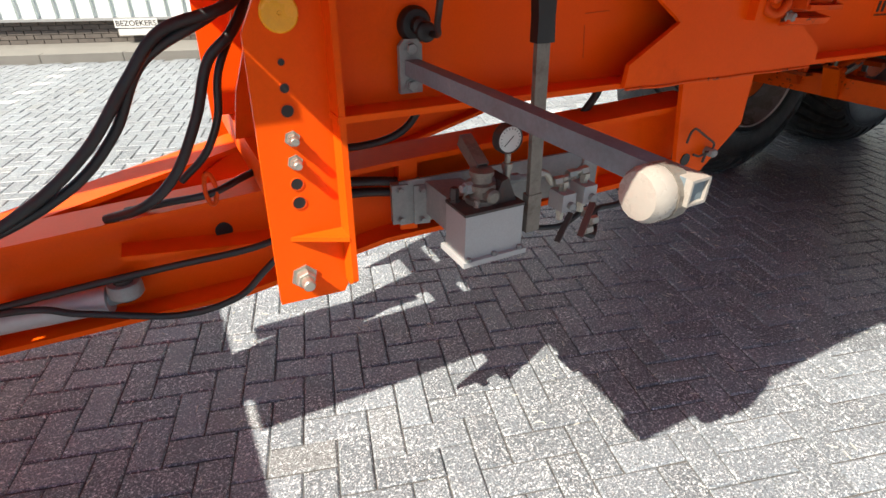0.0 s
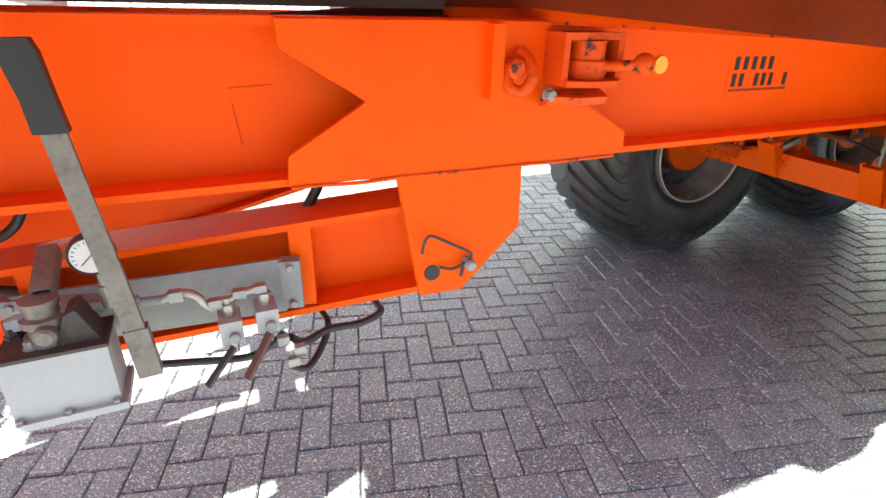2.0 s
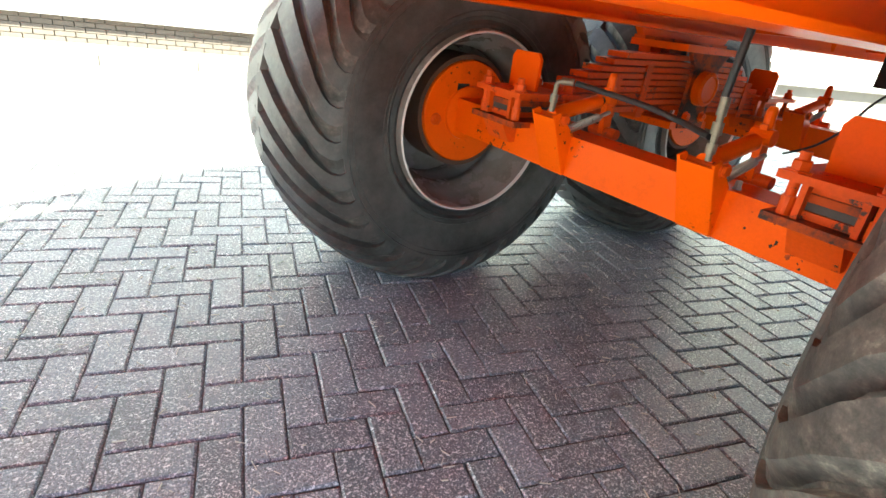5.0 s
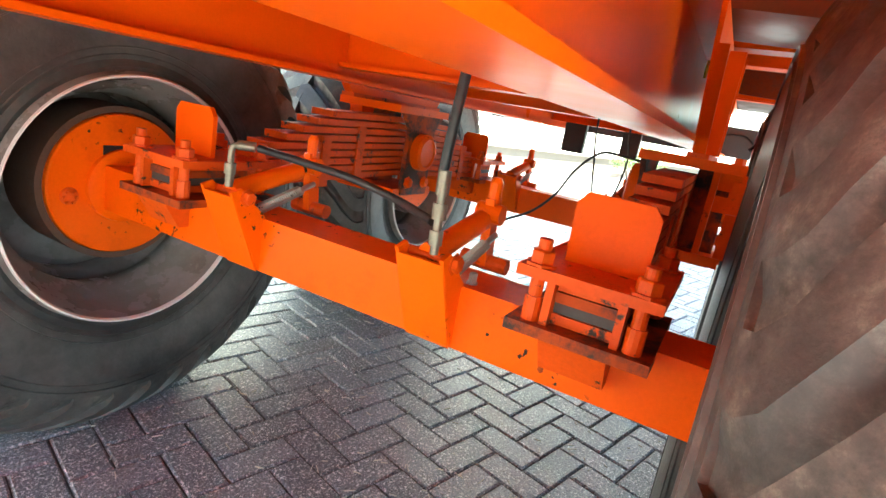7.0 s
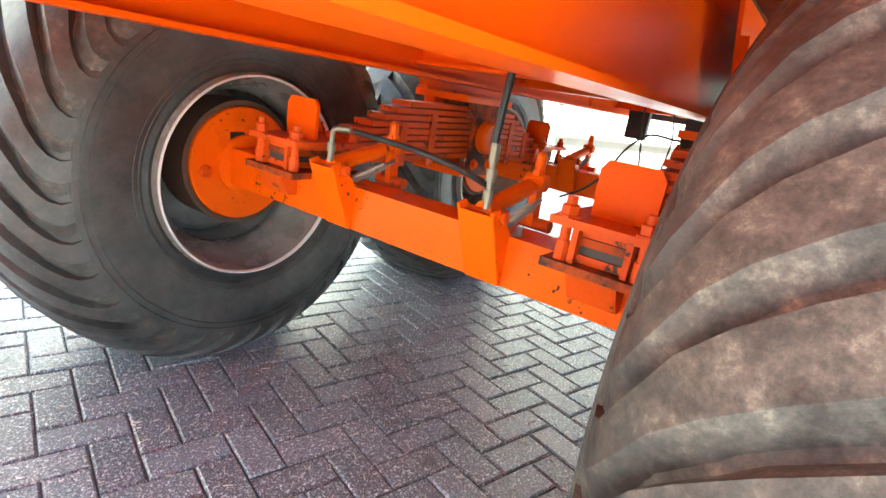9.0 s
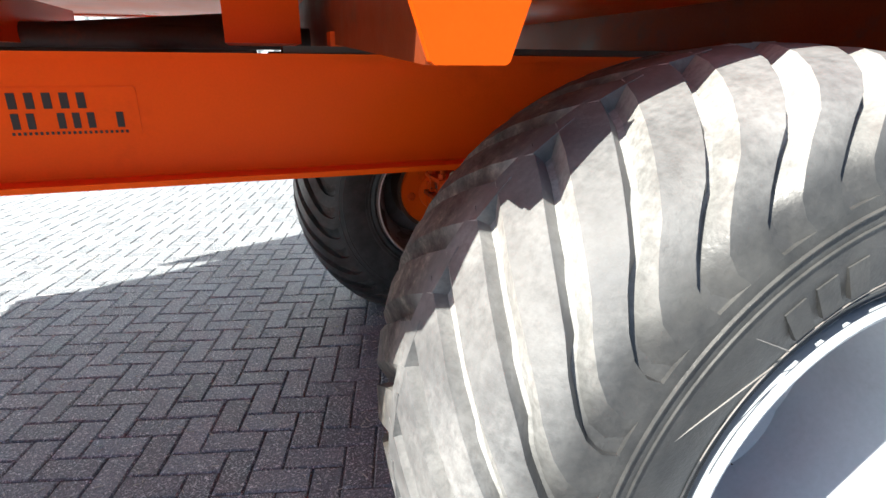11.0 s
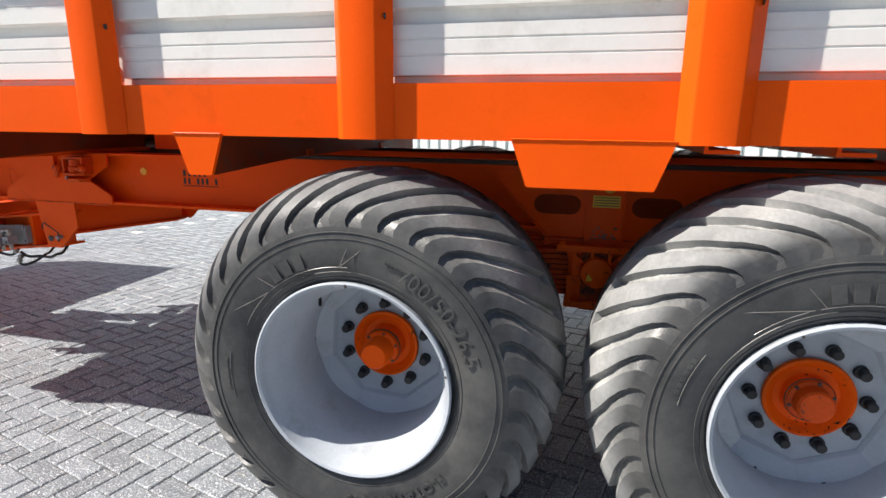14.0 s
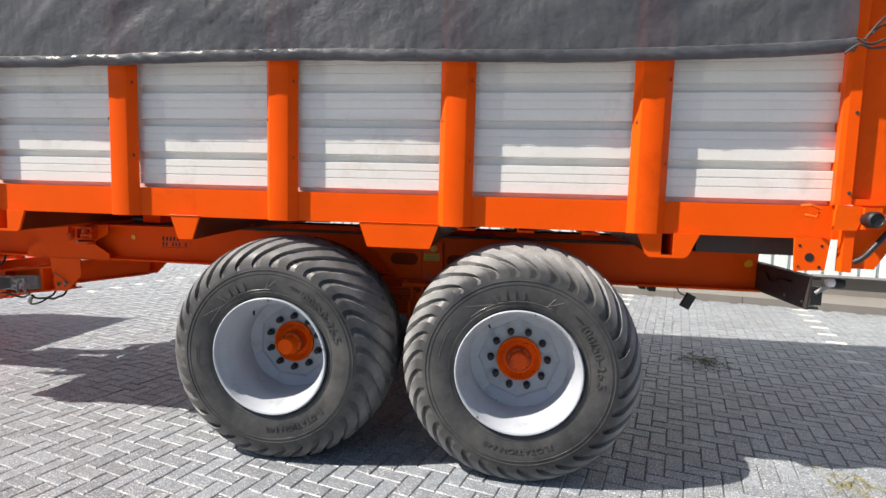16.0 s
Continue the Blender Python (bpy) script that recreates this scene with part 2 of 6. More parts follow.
def thing(name, label, category, group="", at=None, kind=""):
    ob = new(name)
    ob.empty_display_size = 0.1
    if at is not None:
        ob.matrix_world = at
    return tagged(ob, label, category, group, kind)


def soften(bm, geom_faces, w, seg=1):
    edges = {e for f in geom_faces for e in f.edges if len(e.link_faces) == 2 and e.calc_face_angle(0) > 0.5}
    if w > 0:
        bmesh.ops.bevel(bm, geom=list(edges), offset=w, segments=seg, affect="EDGES", profile=0.5)


def box(bm, x0, x1, y0, y1, z0, z1, w=0.003):
    v = [bm.verts.new((x, y, z)) for x in (x0, x1) for y in (y0, y1) for z in (z0, z1)]
    fs = [bm.faces.new([v[i] for i in q]) for q in ((0, 1, 3, 2), (4, 6, 7, 5), (0, 4, 5, 1), (2, 3, 7, 6), (0, 2, 6, 4), (1, 5, 7, 3))]
    soften(bm, fs, w)
    return bm


def prism(bm, pts, axis, a, b, w=0.003):
    """A polygon in the plane across an axis, pushed from a to b along it. axis y: pts are x, z; x: y, z; z: x, y."""
    put = {"y": lambda p, t: (p[0], t, p[1]), "x": lambda p, t: (t, p[0], p[1]), "z": lambda p, t: (p[0], p[1], t)}[axis]
    lo, hi = [[bm.verts.new(put(p, t)) for p in pts] for t in (a, b)]
    n = len(pts)
    fs = [bm.faces.new(lo), bm.faces.new(hi)] + [bm.faces.new((lo[i], lo[(i + 1) % n], hi[(i + 1) % n], hi[i])) for i in range(n)]
    soften(bm, fs, w)
    return bm


def lathe(bm, prof, at=(0, 0, 0), axis="y", n=48, closed=False, phase=0.0):
    """Turns a profile of (radius, way along the axis) round the axis through at."""
    rings = []
    for r, t in prof:
        ring = []
        for i in range(n):
            a = 2 * math.pi * i / n + phase
            c, s = r * math.cos(a), r * math.sin(a)
            p = {"y": (c, t, s), "z": (c, s, t), "x": (t, c, s)}[axis]
            ring.append(bm.verts.new((at[0] + p[0], at[1] + p[1], at[2] + p[2])))
        rings.append(ring)
    for k in range(len(rings) - 1):
        for i in range(n):
            bm.faces.new((rings[k][i], rings[k][(i + 1) % n], rings[k + 1][(i + 1) % n], rings[k + 1][i]))
    if not closed:
        bm.faces.new(rings[0])
        bm.faces.new(rings[-1])
    else:
        for i in range(n):
            bm.faces.new((rings[-1][i], rings[-1][(i + 1) % n], rings[0][(i + 1) % n], rings[0][i]))
    return bm


def smooth_path(pts, steps=8):
    p = [Vector(q) for q in pts]
    p = [2 * p[0] - p[1]] + p + [2 * p[-1] - p[-2]]
    out = []
    for i in range(1, len(p) - 2):
        for k in range(steps):
            t = k / steps
            out.append(0.5 * (2 * p[i] + (p[i + 1] - p[i - 1]) * t + (2 * p[i - 1] - 5 * p[i] + 4 * p[i + 1] - p[i + 2]) * t * t
                              + (3 * p[i] - p[i - 1] - 3 * p[i + 1] + p[i + 2]) * t ** 3))
    return out + [p[-2]]


def sweep(bm, pts, r, n=10, steps=8, curved=True):
    """A round bar or hose along points."""
    path = smooth_path(pts, steps) if curved and len(pts) > 2 else [Vector(p) for p in pts]
    up, rings = Vector((0.13, 0.21, 0.97)), []
    for i, p in enumerate(path):
        d = (path[min(i + 1, len(path) - 1)] - path[max(i - 1, 0)]).normalized()
        a = d.cross(up).normalized()
        c = d.cross(a)
        rings.append([bm.verts.new(p + r * (math.cos(2 * math.pi * k / n) * a + math.sin(2 * math.pi * k / n) * c)) for k in range(n)])
    for k in range(len(rings) - 1):
        for i in range(n):
            bm.faces.new((rings[k][i], rings[k][(i + 1) % n], rings[k + 1][(i + 1) % n], rings[k + 1][i]))
    bm.faces.new(rings[0])
    bm.faces.new(rings[-1])
    return bm


def rod(bm, a, b, r, n=14):
    return sweep(bm, [a, b], r, n, curved=False)


def beam_between(bm, a, b, w, h, bevel=0.003, up=(0, 0, 1)):
    """A square bar from a to b, w wide and h high."""
    a, b = Vector(a), Vector(b)
    d = (b - a).normalized()
    s = d.cross(Vector(up)).normalized() * (w / 2)
    u = s.cross(d).normalized() * (h / 2)
    v = [bm.verts.new(p + i * s + j * u) for p in (a, b) for i in (-1, 1) for j in (-1, 1)]
    fs = [bm.faces.new([v[i] for i in q]) for q in ((0, 1, 3, 2), (4, 6, 7, 5), (0, 4, 5, 1), (2, 3, 7, 6), (0, 2, 6, 4), (1, 5, 7, 3))]
    soften(bm, fs, bevel)
    return bm


def hexa(bm, at, r, h, axis="y", n=6):
    """A nut or bolt head with a washer under it."""
    prof = [(r * 1.35, 0), (r * 1.35, h * 0.18), (r, h * 0.18), (r, h * 0.9), (r * 0.85, h)]
    return lathe(bm, prof, at, axis, n, phase=0.3)


def loft(bm, rings, caps=True):
    """Skins closed rings of equally many points, one after another."""
    rows = [[bm.verts.new(p) for p in r] for r in rings]
    n = len(rows[0])
    for a, b in zip(rows, rows[1:]):
        for i in range(n):
            bm.faces.new((a[i], a[(i + 1) % n], b[(i + 1) % n], b[i]))
    if caps:
        bm.faces.new(rows[0])
        bm.faces.new(rows[-1])
    return bm


def i_shape(w0, w1, web0, web1, z0, z1, t):
    """The outline of a rolled beam: flanges from w0 to w1, web from web0 to web1."""
    return [(w0, z0), (w1, z0), (w1, z0 + t), (web1, z0 + t), (web1, z1 - t), (w1, z1 - t), (w1, z1), (w0, z1), (w0, z1 - t), (web0, z1 - t), (web0, z0 + t), (w0, z0 + t)]


B = bmesh.new

# ---- ground, kerb and building ----
YARD = pose(0, 0, 0, 0, 0, -15)            # the paving, kerb and hall lie 15 degrees askew to the trailer
BL, BW = 0.208, 0.104
U0, N0 = -0.02, -0.01                     # where the laying pattern begins
LINES = (-5.5, -3.1, -0.3, 2.25, 4.75)      # parking lines, along the hall

bm = B()
s = 400
bm.faces.new([bm.verts.new(p) for p in ((-s, -s, -0.009), (s, -s, -0.009), (s, s, -0.009), (-s, s, -0.009))])
tagged(finish(bm, "ground", JOINT), "dark sand bed of the paved yard", "ground", kind="structure")


def herringbone(u0, u1, n0, n1):
    """Centres and turns of blocks laid in a square herringbone."""
    out = []
    k0, k1 = int(u0 / BW) - 4, int(u1 / BW) + 4
    for i in range(k0, k1):
        for j in range(int(n0 / BW) - 4, int(n1 / BW) + 4):
            # one lying and one standing block start in cells of the repeating diagonal
            c = (i - j) % 4
            if c == 0:
                out.append((U0 + i * BW + BL / 2, N0 + j * BW + BW / 2, 0))
            elif c == 3:
                out.append((U0 + i * BW + BW / 2, N0 + j * BW + BL / 2, 1))
    return [o for o in out if u0 < o[0] < u1 and n0 < o[1] < n1]


def block_shape(l, w, gap=0.0022, bev=0.0055, deep=0.02):
    hx, hy = l / 2 - gap, w / 2 - gap
    v = []
    for x, y, z in ((hx, hy, -deep), (hx, hy, -bev), (hx - bev, hy - bev, 0)):
        v += [(-x, -y, z), (x, -y, z), (x, y, z), (-x, y, z)]
    f = [(8, 9, 10, 11)]
    for k in (0, 4):
        f += [(k + i, k + (i + 1) % 4, k + 4 + (i + 1) % 4, k + 4 + i) for i in range(4)]
    return np.array(v), f


def is_mark(u, n, turned):
    return not turned and any(abs(u - c) < 0.052 for c in LINES) and 1.9 < n < 6.0


near, rest, marks = [], [], []
for u, n, turned in herringbone(-16, 17, -13, 6.08):
    x, y = (YARD @ Vector((u, n, 0))).xy
    if is_mark(u, n, turned):
        marks.append((u, n, turned))
    elif -1.15 < x < 0.5 and -0.05 < y < 2.2 or -2.2 < x < -1.15 and -0.5 < y < 1.0:
        near.append((u, n, turned))
    else:
        rest.append((u, n, turned))
near.sort(key=lambda o: (o[0] - 0.0) ** 2 + (o[1] - 0.7) ** 2)
rest += near[290:]
near = near[:290]


def joined_blocks(blocks, name, mat, label):
    rng = np.random.RandomState(3)
    shapes = [block_shape(BL, BW), block_shape(BW, BL)]
    vs, fs = [], []
    for u, n, turned in blocks:
        v, f = shapes[turned]
        q = v.copy()
        t = rng.normal(0, 0.006, 2)
        q[:, 2] += rng.normal(0, 0.0012) + q[:, 0] * t[0] + q[:, 1] * t[1] - 0.001
        a = rng.normal(0, 0.008)
        q[:, :2] = q[:, :2] @ np.array(((math.cos(a), math.sin(a)), (-math.sin(a), math.cos(a))))
        q[:, 0] += u
        q[:, 1] += n
        k = len(vs) * 12
        vs.append(q)
        fs += [tuple(k + i for i in g) for g in f]
    me = bpy.data.meshes.new(name)
    me.from_pydata(np.concatenate(vs).tolist(), [], fs)
    me.materials.append(mat)
    ob = new(name, me)
    ob.matrix_world = YARD
    return tagged(ob, label, kind="stuff")


pavement = thing("pavement", "grey concrete block paving laid in herringbone", "paving", at=YARD, kind="structure")
ob = joined_blocks(rest, "paver_field", PAVER, "worn grey concrete pavers with pale grit")
ob.parent, ob.matrix_world = pavement, YARD
shape_me = []
for turned, (l, w) in enumerate(((BL, BW), (BW, BL))):
    v, f = block_shape(l, w)
    me = bpy.data.meshes.new("paver")
    me.from_pydata(v.tolist(), [], f)
    me.materials.append(PAVER_ONE)
    shape_me.append(me)
mark_me = []
for me in shape_me:
    m2 = me.copy()
    m2.materials.clear()
    m2.materials.append(MARK)
    mark_me.append(m2)


def lay_pavers():
    rng = random.Random(5)
    for u, n, turned in near:
        p = new("paver", shape_me[turned])
        p.parent = pavement
        p.matrix_local = Matrix.LocRotScale((u, n, rng.gauss(-0.001, 0.0012)), Euler((rng.gauss(0, 0.006), rng.gauss(0, 0.006), rng.gauss(0, 0.008))), None)
    for u, n, turned in marks:
        p = new("white_paver", mark_me[turned])
        p.parent = pavement
        p.matrix_local = Matrix.Translation((u, n, -0.001))
        tagged(p, "white marking paver of a parking line")


# kerb, pavement strip, hall
kerb = thing("kerb", "weathered concrete kerb in front of the hall", "kerb", at=YARD, kind="structure")
for k in range(-16, 18):
    bm = B()
    box(bm, k * 1.0 + 0.004, k * 1.0 + 0.996, 6.1, 6.24, -0.1, 0.11, 0.012)
    part("kerb_stone", bm, KERB, kerb)
bm = B()
box(bm, -60, 60, 6.24, 7.2, -0.1, 0.10, 0)
tagged(finish(bm, "pavement_strip", KERB), "narrow paved strip along the hall wall", "paving", kind="structure").matrix_world = YARD
hall = thing("wall_hall", "white ribbed steel hall wall on a brick plinth", "wall", at=YARD, kind="structure")
bm = B()
box(bm, -60, 60, 7.17, 7.5, 0, 0.42, 0)
part("plinth", bm, KERB, hall, "mortar bed of the brick plinth")
bm = B()
pts = []
x = -40.0
while x < 40:
    pts += [(x, 7.10), (x + 0.145, 7.10), (x + 0.158, 7.138), (x + 0.232, 7.138)]
    x += 0.245
lo = [bm.verts.new((a, b, 0.44)) for a, b in pts]
hi = [bm.verts.new((a, b, 5.2)) for a, b in pts]
for i in range(len(pts) - 1):
    bm.faces.new((lo[i], lo[i + 1], hi[i + 1], hi[i]))
ob = part("cladding", bm, CLAD, hall, "white ribbed steel sheet")
bm = B()
box(bm, -40, 40, 7.14, 7.5, 0.42, 5.2, 0)
part("wall_core", bm, CLAD, hall)
bm = B()
box(bm, -40, 40, 7.06, 7.17, 0.405, 0.44, 0.004)
part("drip_edge", bm, surface("grey_drip_edge", (0.30, 0.30, 0.30), 0.5), hall)
bm = B()
box(bm, -4.0, 3.5, 7.06, 7.095, 1.645, 1.82, 0.004)
part("smooth_band", box(B(), -4.0, 3.5, 7.07, 7.096, 1.55, 1.642, 0.004), CLAD, hall)
part("red_trim", bm, surface("red_trim", (0.45, 0.03, 0.03), 0.5), hall, "red trim strip")
bm = B()
box(bm, 9.0, 9.12, 6.98, 7.09, 0.1, 5.0, 0.01)
part("downpipe", bm, WHITE, hall, "white downpipe")
bm = B()
box(bm, -0.105, 0.105, -0.03, 0.03, -0.027, 0.027, 0.003)
brick_ob = finish(bm, "brick", PLINTH, hall)
brick_me = brick_ob.data
bpy.data.objects.remove(brick_ob)


def lay_bricks():
    for row in range(5):
        for k in range(58):
            b_ = new("brick", brick_me)
            b_.parent = hall
            b_.matrix_local = Matrix.Translation((-8.2 + 0.222 * k + 0.111 * (row % 2), 7.175, 0.13 + 0.062 * row))


sign = thing("visitor_sign", "white parking sign reading BEZOEKERS on the brick plinth", "sign", at=YARD)
part("sign_board", box(B(), -5.28, -4.70, 7.00, 7.02, 0.31, 0.43, 0.006), WHITE, sign)
part("lower_board", box(B(), -5.24, -4.73, 6.97, 7.0, 0.21, 0.295, 0.006), WHITE, sign)
part("sign_bracket", box(B(), -5.1, -5.06, 7.02, 7.17, 0.2, 0.4, 0.002), STEEL, sign)
cu = bpy.data.curves.new("sign_text", "FONT")
cu.body, cu.size, cu.extrude, cu.align_x = "BEZOEKERS", 0.105, 0.001, "CENTER"
tmp = new("sign_text", cu)
me = bpy.data.meshes.new_from_object(tmp.evaluated_get(bpy.context.evaluated_depsgraph_get()))
bpy.data.objects.remove(tmp)
me.materials.append(INK)
tx = new("sign_text", me)
tx.parent = sign
tx.matrix_local = pose(-4.99, 6.998, 0.335, 90, 0, 0)
tagged(tx, "dark lettering")

# ---- trailer frame ----
TILT = Matrix.Translation((-1, 0, 0)) @ pose(0, 0, 0, 0, 0.48, 0) @ Matrix.Translation((1, 0, 0))
trailer = thing("farm_trailer", "orange tandem farm trailer with white ribbed sides, parked on paving", "trailer", at=TILT)
ZB, ZT = 1.062, 1.337


def slope(x):
    return (x + 1) * math.tan(radians(0.48))


for sg in (-1, 1):
    prof = i_shape(0.522, 0.39, 0.45, 0.438, ZB, ZT, 0.013)
    part("chassis_beam", loft(B(), [[(x, sg * y, z) for y, z in prof] for x in (-2.66, 3.48)]), ORANGE, trailer, "long orange chassis rail")
for a, b in (((-2.045, 1.222), (-1.975, 1.226)), ((-2.043, 1.197), (-2.035, 1.125))):
    part("weld_seam", rod(B(), (a[0], -0.4505, a[1]), (b[0], -0.4505, b[1]), 0.0014, 6), ORANGE_WORN, trailer)
for x in (-2.3, -0.62, 0.92, 1.66, 2.9):
    part("cross_member", prism(B(), i_shape(x - 0.04, x + 0.04, x - 0.006, x + 0.006, 1.10, 1.31, 0.012), "y", -0.435, 0.435, 0), ORANGE, trailer)
GUSSET = [(-1.972, 1.334), (-1.968, 1.29), (-1.842, 1.211), (-1.831, 1.203), (-1.842, 1.195), (-1.969, 1.118), (-1.974, 1.066), (-1.776, 1.064), (-1.729, 0.80), (-1.634, 0.798),
          (-1.501, 0.926), (-1.505, 1.064), (-1.243, 1.068), (-1.247, 1.113), (-1.371, 1.184), (-1.382, 1.192), (-1.371, 1.200), (-1.25, 1.27), (-1.25, 1.334)]
for y in (-0.536, 0.523):
    g = part("gusset_plate", prism(B(), GUSSET, "y", y, y + 0.013), ORANGE, trailer, "notched gusset plate with pivot ear")
    if y < 0:
        bm = B()
        lathe(bm, [(0.017, 0.0), (0.017, -0.0035), (0.0001, -0.0035)], (-1.703, -0.5355, 0.850), n=24)
        # black disc on the plate; the shade in the hole is its colour
        part("pivot_hole", bm, BLACK, g)
        bm = B()
        lathe(bm, [(0.012, 0.0), (0.012, -0.028), (0.009, -0.032)], (-1.625, -0.536, 0.864), n=14)
        part("lock_pin", bm, STEEL, g, "bright pin end")
        bm = B()
        sweep(bm, [(-1.732, -0.553, 0.905), (-1.728, -0.554, 0.928), (-1.720, -0.555, 0.940), (-1.708, -0.556, 0.940), (-1.670, -0.556, 0.918), (-1.632, -0.556, 0.896), (-1.623, -0.556, 0.886), (-1.626, -0.555, 0.874), (-1.638, -0.552, 0.866), (-1.664, -0.550, 0.858), (-1.690, -0.549, 0.866)], 0.0032, 8)
        part("spring_clip", bm, DARK, g, "bent wire safety clip")
        bm = B()
        rod(bm, (-1.640, -0.546, 0.835), (-1.634, -0.546, 0.868), 0.004)
        part("clip_bar", bm, DARK, g)
        # weld seam where the ear meets the rail
        bm = B()
        rng = random.Random(2)
        sweep(bm, [(-1.97 + 0.05 * k, -0.5365, 1.062 + rng.uniform(-0.0015, 0.0015)) for k in range(15)], 0.004, 6, 3)
        part("weld_seam", bm, ORANGE_WORN, g)

# body lock on the gusset: housing, wedge, lever with a ball
lock = part("body_lock", prism(B(), [(-1.475, 1.318), (-1.338, 1.318), (-1.338, 1.236), (-1.352, 1.228), (-1.352, 1.305), (-1.462, 1.305), (-1.462, 1.225), (-1.475, 1.225)], "y", -0.60, -0.536, 0.002), ORANGE_WORN, trailer, "worn swing lock for the body")
bm = B()
lathe(bm, [(0.036, 1.236), (0.040, 1.245), (0.040, 1.268), (0.034, 1.272), (0.034, 1.30), (0.038, 1.304)], (-1.405, -0.575, 0), "z", 22)
part("lock_barrel", bm, ORANGE_WORN, lock, smooth=True)
part("lock_plate", prism(B(), [(-1.47, -0.545), (-1.47, -0.61), (-1.43, -0.63), (-1.37, -0.63), (-1.335, -0.60), (-1.335, -0.545)], "z", 1.224, 1.235, 0.002), ORANGE_WORN, lock)
bm = B()
rod(bm, (-1.40, -0.60, 1.258), (-1.325, -0.625, 1.262), 0.010)
part("lock_lever", bm, ORANGE_WORN, lock, smooth=True)
bm = B()
bmesh.ops.create_uvsphere(bm, u_segments=18, v_segments=12, radius=0.021, matrix=Matrix.Translation((-1.312, -0.63, 1.264)))
part("lever_ball", bm, ORANGE_WORN, lock, smooth=True)
part("stop_strip", box(B(), -1.60, -1.575, -0.56, -0.536, 1.20, 1.33), ORANGE, lock)
bm = B()
sweep(bm, [(-1.535, -0.545, 1.285), (-1.527, -0.575, 1.262), (-1.53, -0.585, 1.235), (-1.545, -0.575, 1.215), (-1.565, -0.56, 1.225), (-1.56, -0.55, 1.25)], 0.011, 10)
part("hook", bm, ORANGE_WORN, lock, "bent hook", smooth=True)
bm = B()
lathe(bm, [(0.018, -0.545), (0.018, -0.575), (0.012, -0.58)], (-1.555, 0, 1.255), n=16)
part("hook_boss", bm, ORANGE_WORN, lock)
bm = B()
loft(bm, [[(x, -0.545 - d * 0.07 * math.sin(a), 1.198 + 0.016 * math.cos(a)) for a in (0.2, 1.2, 2.2, 3.0)] for x, d in ((-1.485, 0.5), (-1.44, 1.0), (-1.37, 1.0), (-1.35, 0.5))])
part("lock_cup", bm, ORANGE_WORN, lock, smooth=True)
hexa(bm := B(), (-1.478, -0.565, 1.205), 0.011, -0.018, "y")
part("lock_bolt", bm, STEEL, lock)

# amber reflectors
for x, y, z, r in ((-1.095, -0.451, 1.242, 0.021), (3.42, -0.451, 1.24, 0.026), (1.30, -0.478, 1.26, 0.024)):
    bm = B()
    lathe(bm, [(r, y), (r, y - 0.004), (r * 0.93, y - 0.006), (r * 0.12, y - 0.0062), (r * 0.1, y - 0.005)], (x, 0, z), n=28)
    part("reflector", bm, YELLOW, trailer, "round amber reflector", smooth=True)
# dealer sticker as plain bars
st = part("sticker", box(B(), -0.862, -0.610, -0.4515, -0.450, 1.168, 1.268, 0), ORANGE, trailer, "clear sticker with dark unreadable lettering")
rng = random.Random(4)
for z0, z1, x0, x1, n in ((1.225, 1.257, -0.846, -0.692, 5), (1.184, 1.216, -0.846, -0.628, 8), (1.172, 1.178, -0.850, -0.632, 22)):
    w = (x1 - x0) / n
    for k in range(n):
        if n == 8 and k in (2, 6):
            continue
        part("letter_bar", box(B(), x0 + k * w, x0 + (k + 0.5) * w, -0.453, -0.4516, z0, z1, 0), INK, st)

# ---- drawbar ----
AX, AY = Vector((-0.9724, 0.2334, 0)), Vector((-0.2334, -0.9724, 0))     # along an arm, and out from it
ARM0 = Vector((-1.66, -0.517, 0))


def on_arm(s, out, z, side=1):
    p = ARM0 + AX * s + AY * out
    return (p.x, p.y * side, z)


STATIONS = [(0.0, 0.80, 1.0), (0.86, 0.675, 0.893), (1.22, 0.565, 0.838), (1.8, 0.48, 0.752), (2.9, 0.36, 0.60)]
for side in (1, -1):
    rings = []
    for s, z0, z1 in STATIONS:
        rings.append([on_arm(s, o, z, side) for o, z in i_shape(0.0, -0.13, -0.075, -0.085, z0, z1, 0.014)])
    arm = part("drawbar_arm", loft(B(), rings), ORANGE, trailer, "tapered orange drawbar arm")
    for s, z0, z1 in ((0.30, 0.77, 0.95), (0.80, 0.70, 0.885)):
        part("stiffener", loft(B(), [[on_arm(s + d, o, z, side) for o, z in ((-0.078, z0), (-0.002, z0 + 0.008), (-0.002, z1 + 0.008), (-0.078, z1))] for d in (-0.022, 0.022)]), ORANGE, arm)
bm = B()
lathe(bm, [(0.021, 0), (0.021, 0.004), (0.0001, 0.004)], on_arm(1.26, -0.070, 0.722), n=24)
# flat black disc for the dark inside of the hole
part("arm_hole", bm, BLACK, trailer)

